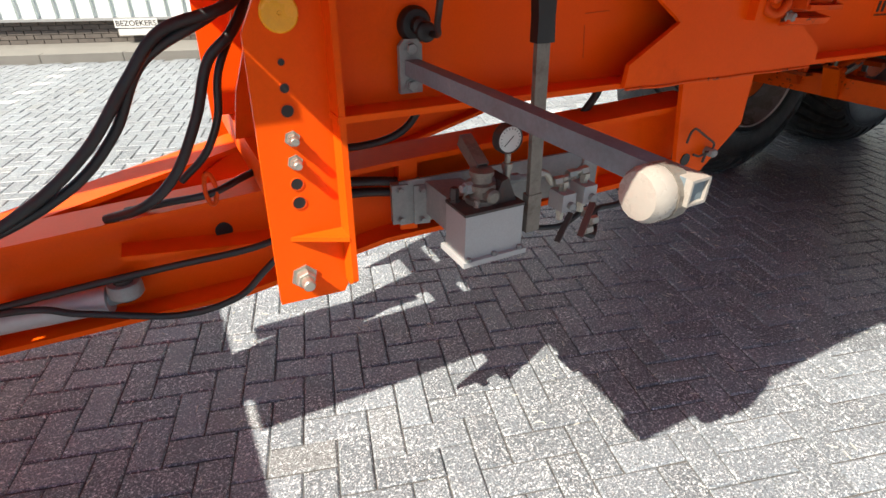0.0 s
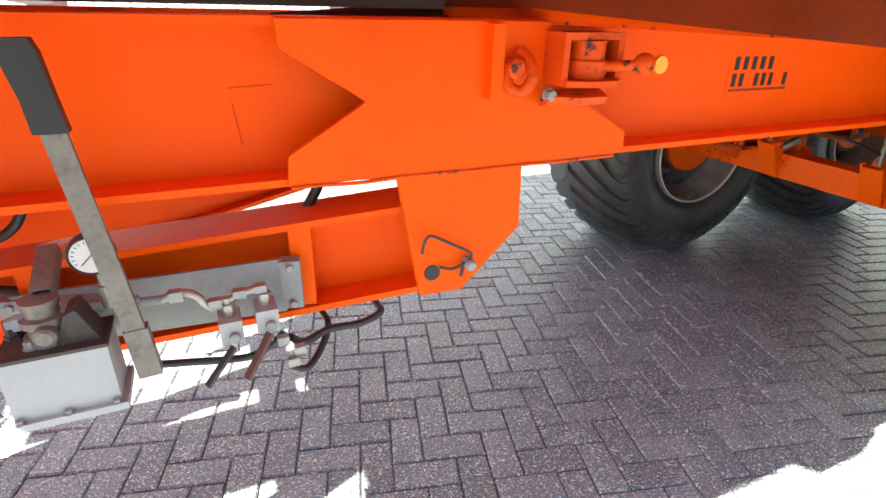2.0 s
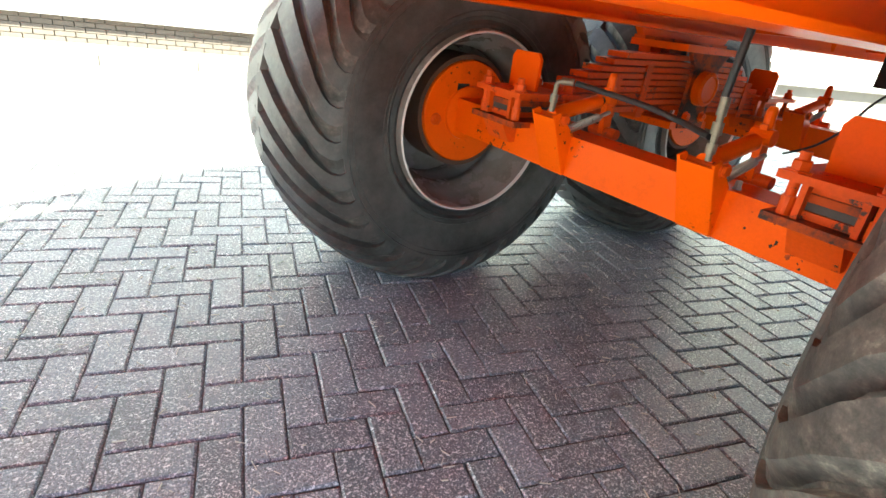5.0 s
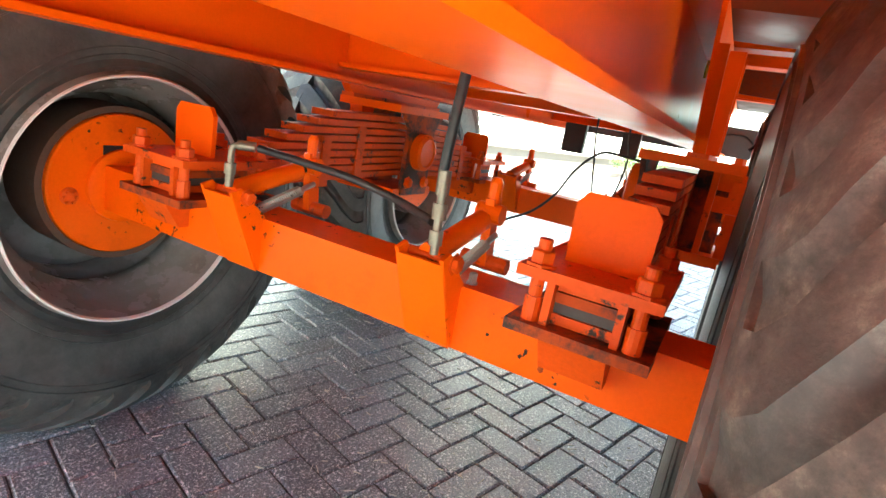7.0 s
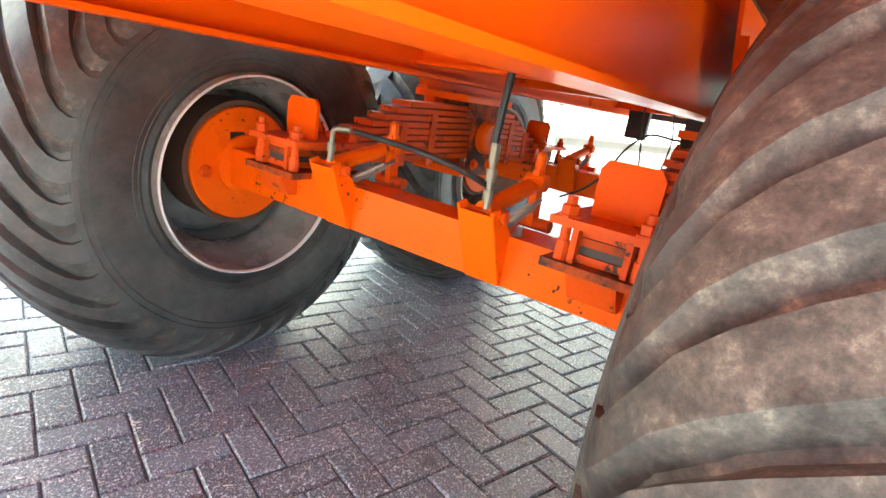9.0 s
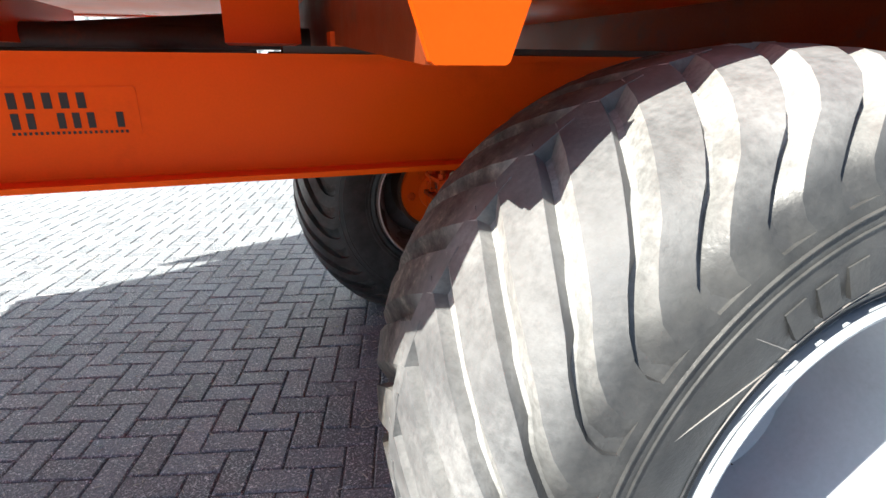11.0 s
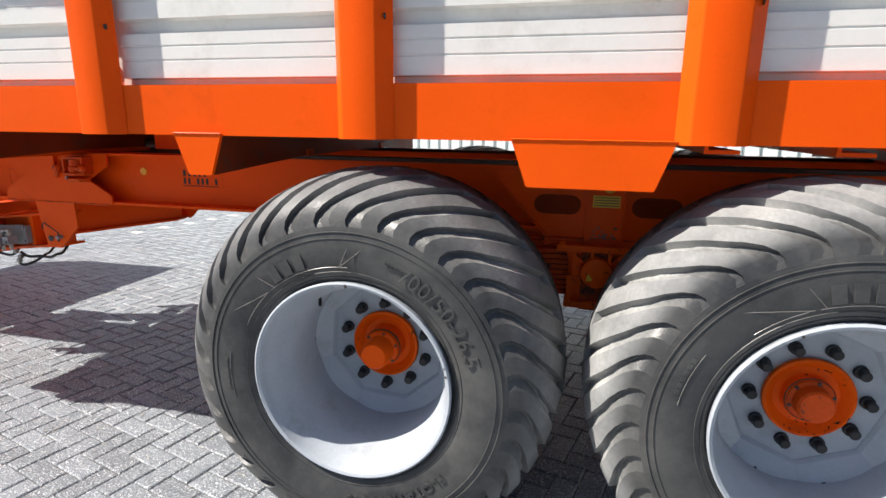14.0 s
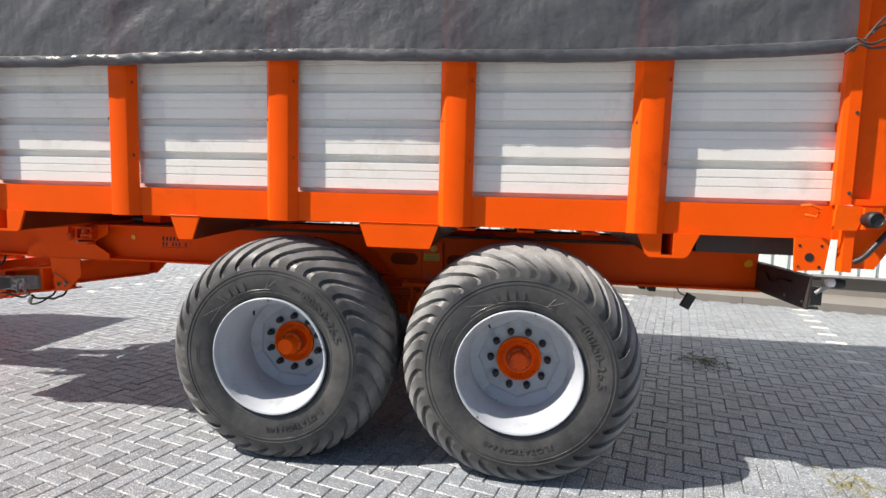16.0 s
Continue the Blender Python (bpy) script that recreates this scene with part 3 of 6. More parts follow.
# coupling plates with a row of holes
PLATE = [(-2.803, 0.672), (-2.797, 1.218), (-2.742, 1.33), (-2.70, 1.50), (-2.645, 1.50), (-2.645, 0.70), (-2.662, 0.667)]
for y, sg in ((-0.47, -1), (0.46, 1)):
    cp = part("coupling_plate", prism(B(), PLATE, "y", y, y - sg * 0.014), ORANGE, trailer, "upright orange coupling plate with a row of bolt holes")
    part("plate_edge", prism(B(), [(y, 0.70), (y, 1.5), (y + sg * 0.045, 1.5), (y + sg * 0.055, 0.72), (y + sg * 0.03, 0.70)], "x", -2.657, -2.645), ORANGE, cp)
    part("plate_gusset", prism(B(), [(-2.765, y), (-2.657, y), (-2.657, y + sg * 0.055)], "z", 0.818, 0.828, 0.002), ORANGE, cp)
    if sg < 0:
        for z, r in ((1.170, 0.006), (1.125, 0.0085), (1.084, 0.0115), (0.940, 0.0115), (0.900, 0.0125)):
            bm = B()
            lathe(bm, [(r * 1.22, y), (r * 1.18, y - 0.0015), (r, y - 0.0015), (r, y - 0.0006)], (-2.738, 0, z), n=20)
            hole = part("plate_hole", bm, ORANGE_WORN, cp)
            bm = B()
            lathe(bm, [(r, y), (r, y - 0.0008), (0.0001, y - 0.0008)], (-2.738, 0, z), n=20)
            # black disc stands for the shade in the bolt hole
            part("hole_inside", bm, BLACK, hole)
        for z in (1.032, 0.985):
            bm = B()
            hexa(bm, (-2.736, y, z), 0.0115, -0.015)
            lathe(bm, [(0.0085, y - 0.013), (0.0085, y - 0.026), (0.007, y - 0.028)], (-2.736, 0, z), n=12)
            part("plate_bolt", bm, BRASS, cp, "zinc plated bolt")
        bm = B()
        hexa(bm, (-2.748, y, 0.730), 0.021, -0.024)
        lathe(bm, [(0.013, y - 0.02), (0.013, y - 0.045), (0.010, y - 0.048)], (-2.748, 0, 0.730), n=14)
        part("plate_bolt", bm, BRASS, cp, "rusty bolt with thread showing")
        bm = B()
        lathe(bm, [(0.033, y), (0.033, y - 0.006), (0.030, y - 0.009), (0.004, y - 0.009), (0.003, y - 0.007)], (-2.732, 0, 1.250), n=32)
        part("reflector", bm, YELLOW, cp, "round amber reflector", smooth=True)
# top carried up to the body so no sun slips through the gap
part("cross_plate", box(B(), -2.70, -2.688, -0.45, 0.45, 0.98, 1.452), ORANGE, trailer)
part("cross_tube", box(B(), -2.78, -2.70, -0.45, 0.45, 0.86, 0.94, 0.008), ORANGE, trailer)
for y in (-0.12, 0.12):
    part("cross_rib", prism(B(), [(-2.70, 0.94), (-2.70, 1.28), (-2.78, 1.05), (-2.80, 0.94)], "y", y - 0.006, y + 0.006), ORANGE, trailer)
# plates set apart so that a stripe of sun falls between them
part("drawbar_plate", prism(B(), [(-2.72, -0.26), (-2.72, 0.02), (-3.1, 0.02), (-3.1, -0.17)], "z", 0.70, 0.712), ORANGE, trailer)
part("drawbar_plate", prism(B(), [(-2.72, 0.085), (-2.72, 0.215), (-3.1, 0.205), (-3.1, 0.085)], "z", 0.70, 0.712), ORANGE, trailer)
# guessed plate, added to block sun left of the lit patch
part("drawbar_plate", prism(B(), [(-3.02, -0.04), (-3.02, 0.17), (-3.3, 0.12), (-3.3, 0.0)], "z", 0.62, 0.632), ORANGE, trailer)
for dy in (-0.05, 0.14):
    part("drawbar_rib", prism(B(), [(-2.72, 0.712), (-2.72, 0.85), (-2.80, 0.82), (-2.98, 0.712)], "y", dy - 0.005, dy + 0.005), ORANGE, trailer)
# unseen box on the drawbar, ahead of the coupling plates, added to cast shadow
part("shadow_box", box(B(), -5.20, -4.016, -1.146, 1.334, 0.62, 1.285, 0.02), ORANGE, trailer, "unseen orange box added to cast a shadow")
part("shadow_box_top", box(B(), -5.22, -4.010, -1.152, 1.340, 1.287, 1.305, 0.006), ORANGE_CHIPPED, trailer)

# ram lying in the arm, hoses
ram = part("ram", rod(B(), on_arm(1.545, -0.03, 0.585), on_arm(2.6, -0.03, 0.475), 0.034, 24), surface("silver_ram_paint", (0.45, 0.45, 0.46), 0.4, metal=0.2), trailer, "silver hydraulic ram", smooth=True)
bm = B()
rod(bm, on_arm(1.50, -0.03, 0.598), on_arm(1.55, -0.03, 0.585), 0.020)
part("ram_rod", bm, STEEL, ram)
bm = B()
lathe(bm, [(0.034, 0.590), (0.040, 0.597), (0.040, 0.622), (0.036, 0.630)], on_arm(1.505, -0.03, 0.0), "z", 24)
part("ram_eye", bm, STEEL, ram, smooth=True)
bm = B()
lathe(bm, [(0.022, 0.582), (0.022, 0.640), (0.017, 0.643)], on_arm(1.505, -0.03, 0.0), "z", 18)
part("ram_pin", bm, DARK, ram)


def hose(name, pts, r, label, mat=HOSE):
    h = finish(sweep(B(), pts, r, 12), name, mat, None, label, True)
    return tagged(h, label, "hose", "hydraulic hoses")


hose("hydraulic_hose", [(-2.66, -0.24, 0.77), on_arm(1.16, 0.02, 0.733), on_arm(1.38, 0.012, 0.697), on_arm(1.63, 0.01, 0.660), on_arm(2.4, 0.0, 0.53)], 0.0085, "grey rubber hydraulic hose along the drawbar arm")
hose("hydraulic_hose", [(-2.70, -0.26, 0.74), on_arm(1.163, 0.025, 0.664), on_arm(1.243, 0.025, 0.594), on_arm(1.383, 0.025, 0.566), on_arm(1.589, 0.022, 0.604), on_arm(1.757, 0.02, 0.630), on_arm(2.4, 0.01, 0.56)], 0.0085, "grey rubber hydraulic hose sagging under the arm")
hose("hydraulic_hose", [(-2.70, -0.15, 1.33), (-2.77, -0.25, 1.262), (-2.901, -0.25, 1.22), (-2.982, -0.25, 1.133), (-3.083, -0.25, 1.01), (-3.208, -0.25, 0.913), (-3.345, -0.25, 0.86), (-3.7, -0.2, 0.80)], 0.0115, "thick black hydraulic hose hanging in a bow")
hose("hydraulic_hose", [(-2.70, -0.12, 1.30), (-2.80, -0.235, 1.245), (-2.945, -0.235, 1.165), (-3.030, -0.235, 1.03), (-3.145, -0.235, 0.925), (-3.345, -0.235, 0.845), (-3.7, -0.18, 0.78)], 0.0105, "black hydraulic hose hanging in a bow")
hose("hydraulic_hose", [(-2.72, -0.18, 1.27), (-2.775, -0.25, 1.21), (-2.83, -0.25, 1.157), (-2.874, -0.25, 1.047), (-2.938, -0.25, 0.935), (-3.01, -0.24, 0.872), (-3.1, -0.15, 0.82)], 0.0110, "black hydraulic hose dropping behind the coupling plate")
hose("hydraulic_hose", [(-2.74, -0.2, 1.25), (-2.81, -0.24, 1.14), (-2.83, -0.23, 1.04), (-2.87, -0.22, 0.96), (-2.93, -0.2, 0.90)], 0.0085, "thin black hydraulic hose with a metal end")
hose("hydraulic_hose", [(-2.70, -0.10, 0.88), (-2.80, -0.20, 0.885), (-2.88, -0.235, 0.872), (-2.97, -0.20, 0.855), (-3.06, -0.12, 0.82)], 0.0085, "black hydraulic hose lying on the drawbar arm")
for pts in ([(-2.66, -0.2, 0.84), (-2.50, -0.27, 0.845), (-2.32, -0.33, 0.83), (-2.2, -0.36, 0.82)], [(-2.66, -0.2, 0.80), (-2.50, -0.26, 0.812), (-2.35, -0.32, 0.80), (-2.2, -0.36, 0.79)]):
    hose("hydraulic_hose", pts, 0.012, "black hydraulic hose running inside the arm")
hose("cable", [(-2.66, -0.2, 0.93), (-2.52, -0.28, 0.945), (-2.43, -0.32, 0.985), (-2.38, -0.33, 1.07), (-2.34, -0.30, 1.16)], 0.009, "black cable running behind the rail")
hose("hydraulic_hose", [(-1.99, -0.50, 0.75), (-1.96, -0.48, 0.72), (-1.90, -0.45, 0.718), (-1.83, -0.45, 0.716), (-1.785, -0.45, 0.735), (-1.785, -0.40, 0.742), (-1.80, -0.33, 0.80)], 0.0085, "black hydraulic hose looping from the valve")
hose("hydraulic_hose", [(-2.0, -0.51, 0.69), (-1.965, -0.51, 0.675), (-1.925, -0.47, 0.69), (-1.90, -0.43, 0.72), (-1.905, -0.38, 0.735), (-1.91, -0.32, 0.79)], 0.0075, "short black hydraulic hose")
hose("hydraulic_hose", [(-2.25, -0.5, 0.755), (-2.18, -0.50, 0.742), (-2.08, -0.50, 0.725), (-2.03, -0.50, 0.74), (-2.0, -0.50, 0.765)], 0.0075, "black hydraulic hose under the manifold")
hose("hydraulic_hose", [(-1.86, -0.36, 1.10), (-1.88, -0.36, 1.02), (-1.93, -0.34, 0.93)], 0.0110, "black hydraulic hose behind the drawbar arm")
bm = B()
rng = random.Random(1)
sweep(bm, [(-2.884 + 0.012 * math.cos(a), -0.262 + 0.004 * a, 0.872 + 0.04 * math.sin(a)) for a in (0.2, 1.2, 2.2, 3.2, 4.2, 5.2, 6.0)], 0.005, 8)
part("hose_ring", bm, ORANGE_WORN, trailer, smooth=True)

# ---- hand pump ----
SOCKET_LOW, SOCKET_TOP = (-2.352, -0.544, 0.947), (-2.348, -0.459, 0.987)
pump = thing("hand_pump", "grey hydraulic hand pump with lever and gauge, bolted beside the drawbar", "hand pump")
bm = B()
box(bm, -2.422, -2.276, -0.603, -0.515, 0.764, 0.870, 0.006)
tank = part("tank", bm, TANK, pump, "square grey oil tank")
part("tank_lid", box(B(), -2.424, -2.274, -0.605, -0.513, 0.870, 0.876, 0.002), DARK, tank)
part("tank_foot", box(B(), -2.430, -2.267, -0.613, -0.505, 0.752, 0.765, 0.003), TANK, tank)
part("tank_mount", box(B(), -2.40, -2.31, -0.53, -0.36, 0.775, 0.86, 0.004), STEEL, tank)
for x in (-2.415, -2.35, -2.283):
    bm = B()
    hexa(bm, (x, -0.608, 0.765), 0.006, 0.008, "z")
    part("foot_bolt", bm, STEEL, tank)
bm = B()
hexa(bm, (-2.41, -0.53, 0.876), 0.010, 0.032, "z")
part("breather_cap", bm, DARK, tank)
bm = B()
lathe(bm, [(0.034, 0.876), (0.034, 0.886), (0.026, 0.889), (0.025, 0.905), (0.033, 0.908), (0.033, 0.920), (0.024, 0.923), (0.023, 0.936), (0.027, 0.938), (0.027, 0.948), (0.018, 0.952)], (-2.357, -0.553, 0), "z", 28)
head = part("pump_head", bm, WORN_STEEL, pump, "cast pump head", smooth=True)
for sx in (-1, 1):
    bm = B()
    lathe(bm, [(0.014, 0), (0.014, sx * 0.016), (0.009, sx * 0.018), (0.009, sx * 0.026)], (-2.357 + sx * 0.024, -0.553, 0.912), "x", 8)
    part("pump_bolt", bm, STEEL, head)
for q in range(4):
    a = 0.8 + q * math.pi / 2
    bm = B()
    hexa(bm, (-2.357 + 0.033 * math.cos(a), -0.553 + 0.033 * math.sin(a), 0.876), 0.007, 0.014, "z")
    part("pump_bolt", bm, BRASS, head)
bm = B()
lathe(bm, [(0.016, -0.575), (0.016, -0.597), (0.011, -0.601), (0.0005, -0.601)], (-2.352, 0, 0.900), n=16)
part("outlet_boss", bm, WORN_STEEL, head, smooth=True)
bm = B()
a, b = Vector(SOCKET_LOW), Vector(SOCKET_TOP)
d = (b - a).normalized()
u = Vector((1, 0, 0))
v = d.cross(u).normalized()
def square_ring(p, h):
    return [tuple(p + u * i * h + v * j * h) for i, j in ((-1, -1), (1, -1), (1, 1), (-1, 1))]
loft(bm, [square_ring(b, 0.012), square_ring(b, 0.0145), square_ring(a, 0.0145), square_ring(a, 0.0115), square_ring(a + d * 0.06, 0.0115)])
part("lever_socket", bm, WORN_STEEL, pump, "open square lever socket")
bm = B()
prism(bm, [(-2.345, 0.876), (-2.325, 0.925), (-2.308, 0.932), (-2.295, 0.90), (-2.285, 0.876)], "y", -0.585, -0.53, 0.003)
part("pump_saddle", bm, DARK, pump)
# lever, standing in its holder
bm = B()
beam_between(bm, (-2.229, -0.575, 0.795), (-2.268, -0.605, 1.235), 0.030, 0.012, 0.003, up=(0, 1, 0))
lever = part("lever", bm, WORN_STEEL, pump, "long bare steel pump lever")
bm = B()
loft(bm, [[(c.x + w * i, c.y + 0.012 * j, c.z) for i, j in ((-1, -1), (0, -1.35), (1, -1), (1, 1), (0, 1.35), (-1, 1))] for c, w in
          ((Vector((-2.266, -0.604, 1.205)), 0.0205), (Vector((-2.270, -0.606, 1.25)), 0.019), (Vector((-2.277, -0.611, 1.305)), 0.0215), (Vector((-2.278, -0.612, 1.322)), 0.017))])
part("grip", bm, BLACK, lever, "black rubber grip", smooth=True)
bm = B()
beam_between(bm, (-2.231, -0.573, 0.785), (-2.236, -0.578, 0.88), 0.036, 0.022, 0.004, up=(0, 1, 0))
part("lever_holder", bm, WORN_STEEL, pump, "steel lever holder")
# gauge
bm = B()
lathe(bm, [(0.030, -0.512), (0.034, -0.518), (0.034, -0.535), (0.031, -0.541), (0.029, -0.538), (0.0001, -0.536)], (-2.278, 0, 0.998), n=36)
gauge = part("pressure_gauge", bm, DARK, pump, "round pressure gauge", smooth=True)
bm = B()
lathe(bm, [(0.0285, -0.5372), (0.0285, -0.5385), (0.0001, -0.5385)], (-2.278, 0, 0.998), n=32)
part("dial", bm, WHITE, gauge, "white dial")
bm = B()
beam_between(bm, (-2.270, -0.5392, 1.006), (-2.293, -0.5392, 0.984), 0.0015, 0.0012, 0, up=(0, 1, 0))
part("needle", bm, INK, gauge)
for k in range(15):
    a = radians(-45 + 18 * k)
    bm = B()
    c, s_ = math.cos(a), math.sin(a)
    beam_between(bm, (-2.278 + 0.022 * c, -0.539, 0.998 + 0.022 * s_), (-2.278 + 0.026 * c, -0.539, 0.998 + 0.026 * s_), 0.001, 0.001, 0, up=(0, 1, 0))
    part("dial_mark", bm, INK, gauge)
bm = B()
lathe(bm, [(0.009, 0.90), (0.009, 0.925), (0.012, 0.926), (0.012, 0.94), (0.007, 0.941), (0.007, 0.97)], (-2.273, -0.525, 0), "z", 12)
part("gauge_stem", bm, BRASS, pump, "gauge pipe")
bm = B()
rod(bm, (-2.31, -0.525, 0.905), (-2.20, -0.505, 0.885), 0.008)
for t in (0.15, 0.4, 0.62):
    lathe(bm, [(0.012, -0.011), (0.012, 0.011)], (-2.31 + 0.11 * t, -0.525 + 0.02 * t, 0.905 - 0.02 * t), "x", 6)
part("pump_pipe", bm, STEEL, pump)
# carrier plate with its brackets
bm = B()
loft(bm, [[on_arm(s, o, z) for o, z in ((0.012, z0), (0.020, z0), (0.020, z1), (0.012, z1))] for s, z0, z1 in ((0.82, 0.745, 0.862), (0.33, 0.788, 0.905))])
plate = part("carrier_plate", bm, STEEL, pump, "galvanised carrier plate")
for s, zc in ((0.82, 0.805), (0.765, 0.80), (0.315, 0.85)):
    bm = B()
    loft(bm, [[on_arm(s + d, o, z) for o, z in ((0.0, zc - 0.052), (0.028, zc - 0.052), (0.028, zc + 0.052), (0.0, zc + 0.052))] for d in (-0.02, 0.02)])
    br = part("carrier_bracket", bm, STEEL, plate)
    for dz in (-0.04, 0.04):
        bm = B()
        hexa(bm, on_arm(s, 0.028, zc + dz), 0.008, -0.010)
        part("bracket_bolt", bm, STEEL, plate)
# valves and pipes
for x, z in ((-2.095, 0.817), (-2.030, 0.827)):
    vb = part("stop_valve", box(B(), x - 0.020, x + 0.020, -0.545, -0.49, z - 0.028, z + 0.018, 0.004), TANK, pump, "steel stop valve")
    bm = B()
    lathe(bm, [(0.011, z + 0.018), (0.011, z + 0.03), (0.014, z + 0.031), (0.014, z + 0.043), (0.008, z + 0.044), (0.008, z + 0.055)], (x, -0.515, 0), "z", 6)
    part("valve_fitting", bm, BRASS, vb)
    bm = B()
    lathe(bm, [(0.010, -0.545), (0.010, -0.556), (0.006, -0.558)], (x + 0.004, 0, z - 0.012), n=12)
    part("valve_stem", bm, STEEL, vb)
    bm = B()
    lathe(bm, [(0.012, z - 0.028), (0.012, z - 0.045), (0.009, z - 0.046), (0.009, z - 0.062)], (x, -0.515, 0), "z", 6)
    part("valve_fitting", bm, BRASS, vb)
bm = B()
beam_between(bm, (-2.095, -0.556, 0.79), (-2.15, -0.58, 0.735), 0.014, 0.006)
part("valve_handle", bm, DARK, pump, "flat valve handle")
bm = B()
beam_between(bm, (-2.030, -0.558, 0.805), (-2.082, -0.585, 0.735), 0.016, 0.007)
part("valve_handle", bm, surface("red_brown_handle", (0.12, 0.05, 0.04), 0.5), pump, "reddish valve handle")
bm = B()
sweep(bm, [(-2.20, -0.505, 0.885), (-2.17, -0.505, 0.892), (-2.145, -0.51, 0.885), (-2.125, -0.51, 0.858), (-2.095, -0.513, 0.868)], 0.0075, 10)
part("pump_pipe", bm, BRASS, pump, smooth=True)
bm = B()
sweep(bm, [(-2.125, -0.51, 0.862), (-2.09, -0.513, 0.866), (-2.05, -0.515, 0.878), (-2.032, -0.515, 0.872)], 0.0075, 10)
part("pump_pipe", bm, BRASS, pump, smooth=True)
for x, z in ((-2.175, 0.892), (-2.115, 0.862), (-2.072, 0.873), (-2.035, 0.876), (-1.99, 0.70), (-1.975, 0.725), (-2.005, 0.755)):
    bm = B()
    lathe(bm, [(0.0125, -0.011), (0.0125, 0.011)], (x, -0.513, z), "x", 6, phase=0.2)
    part("pipe_nut", bm, BRASS, pump)

# ---- marker lamp arm ----
lamp = thing("marker_lamp", "pale rounded marker lamp on a grey square steel arm", "marker lamp")
bm = B()
a, b = Vector((-2.478, -0.47, 1.155)), Vector((-2.4465, -1.128, 1.1372))
beam_between(bm, a, b, 0.029, 0.029, 0.003)
part("lamp_arm", bm, surface("weathered_steel_tube", (0.18, 0.222, 0.245), 0.5, vary=0.25, scale=12, grain=140, bump=0.15, dirt=(0.30, 0.32, 0.32), dirt_at=(0.58, 0.72), dirt_scale=26, spec=0.2), lamp, "grey square steel tube")
bm = B()
d = (b - a).normalized()
s1 = d.cross(Vector((0, 0, 1))).normalized()
u1 = s1.cross(d)
def ring(p, h):
    return [tuple(p + s1 * i * h + u1 * j * h) for i, j in ((-1, -1), (1, -1), (1, 1), (-1, 1))]
loft(bm, [ring(b - d * 0.005, 0.0149), ring(b + d * 0.004, 0.0152), ring(b + d * 0.004, 0.0120), ring(b - d * 0.005, 0.0118)])
part("arm_end", bm, LENS, lamp, "worn white rim of the open tube end")
bm = B()
worn_at = ((-0.0135, 0.0), (0.0135, 0.0), (0.0135, 0.026), (0.004, 0.036), (-0.001, 0.052), (-0.008, 0.038), (-0.0135, 0.018))
loft(bm, [[tuple(b - d * q + s1 * p + u1 * h) for p, q in worn_at] for h in (0.0142, 0.0152)])
part("worn_patch", bm, LENS, lamp, "bare pale patch on top of the tube")
bm = B()
loft(bm, [ring(b - d * 0.012, 0.0118), ring(b - d * 0.010, 0.0118)])
# black plate stands for the shade deep in the tube
part("tube_inside", bm, BLACK, lamp)
bm = B()
prism(bm, [(-2.503, 1.105), (-2.455, 1.105), (-2.455, 1.195), (-2.465, 1.207), (-2.493, 1.207), (-2.503, 1.195)], "y", -0.472, -0.460, 0.003)
part("mounting_plate", bm, STEEL, lamp)
for z in (1.19, 1.12):
    bm = B()
    hexa(bm, (-2.479, -0.472, z), 0.011, -0.012)
    part("mounting_bolt", bm, STEEL, lamp)
bm = B()
c = Vector((-2.487, -1.094, 1.127))
loft(bm, [[(x, c.y + 0.0325 * k * math.cos(2 * math.pi * i / 16 + 0.196), c.z + 0.0325 * k * math.sin(2 * math.pi * i / 16 + 0.196)) for i in range(16)] for x, k in ((-2.466, 0.95), (-2.470, 1.0), (-2.486, 1.0), (-2.4955, 0.84), (-2.4975, 0.5))])
part("lamp_glass", bm, LENS, lamp, "pale rounded lamp glass", smooth=True)
bm = B()
loft(bm, [[(x, c.y + 0.0335 * k * math.cos(2 * math.pi * i / 16 + 0.196), c.z + 0.0335 * k * math.sin(2 * math.pi * i / 16 + 0.196)) for i in range(16)] for x, k in ((-2.448, 0.9), (-2.450, 1.0), (-2.468, 1.0), (-2.468, 0.9))])
part("lamp_base", bm, WORN_STEEL, lamp, "grey steel lamp housing")

# ---- trailer socket ----
sock = thing("trailer_socket", "round black plastic socket with a cable on the rail", "socket")
bm = B()
lathe(bm, [(0.034, -0.451), (0.034, -0.462), (0.028, -0.470), (0.016, -0.472), (0.016, -0.49), (0.010, -0.493)], (-2.464, 0, 1.231), n=28)
part("socket_body", bm, BLACK, sock, smooth=True)
bm = B()
lathe(bm, [(0.019, -0.488), (0.019, -0.502), (0.015, -0.506), (0.009, -0.507)], (-2.458, 0, 1.222), n=20)
part("socket_lid", bm, BLACK, sock, smooth=True)
bm = B()
sweep(bm, [(-2.450, -0.488, 1.218), (-2.455, -0.540, 1.222), (-2.482, -0.592, 1.248), (-2.500, -0.640, 1.300), (-2.505, -0.665, 1.370), (-2.50, -0.66, 1.44)], 0.006, 10)
part("cable", bm, HOSE, sock, smooth=True)

# ---- wheels ----
#              radius, way out from the middle; the outer surface of the tyre
PROFILE = [(0.336, 0.276), (0.344, 0.308), (0.380, 0.326), (0.43, 0.338), (0.48, 0.342), (0.52, 0.338), (0.558, 0.328), (0.600, 0.310), (0.638, 0.279), (0.668, 0.228), (0.689, 0.130), (0.698, 0.0)]
HUB = 0.650                                # height of the wheel centres over the paving
STEP = 5.35 / 11


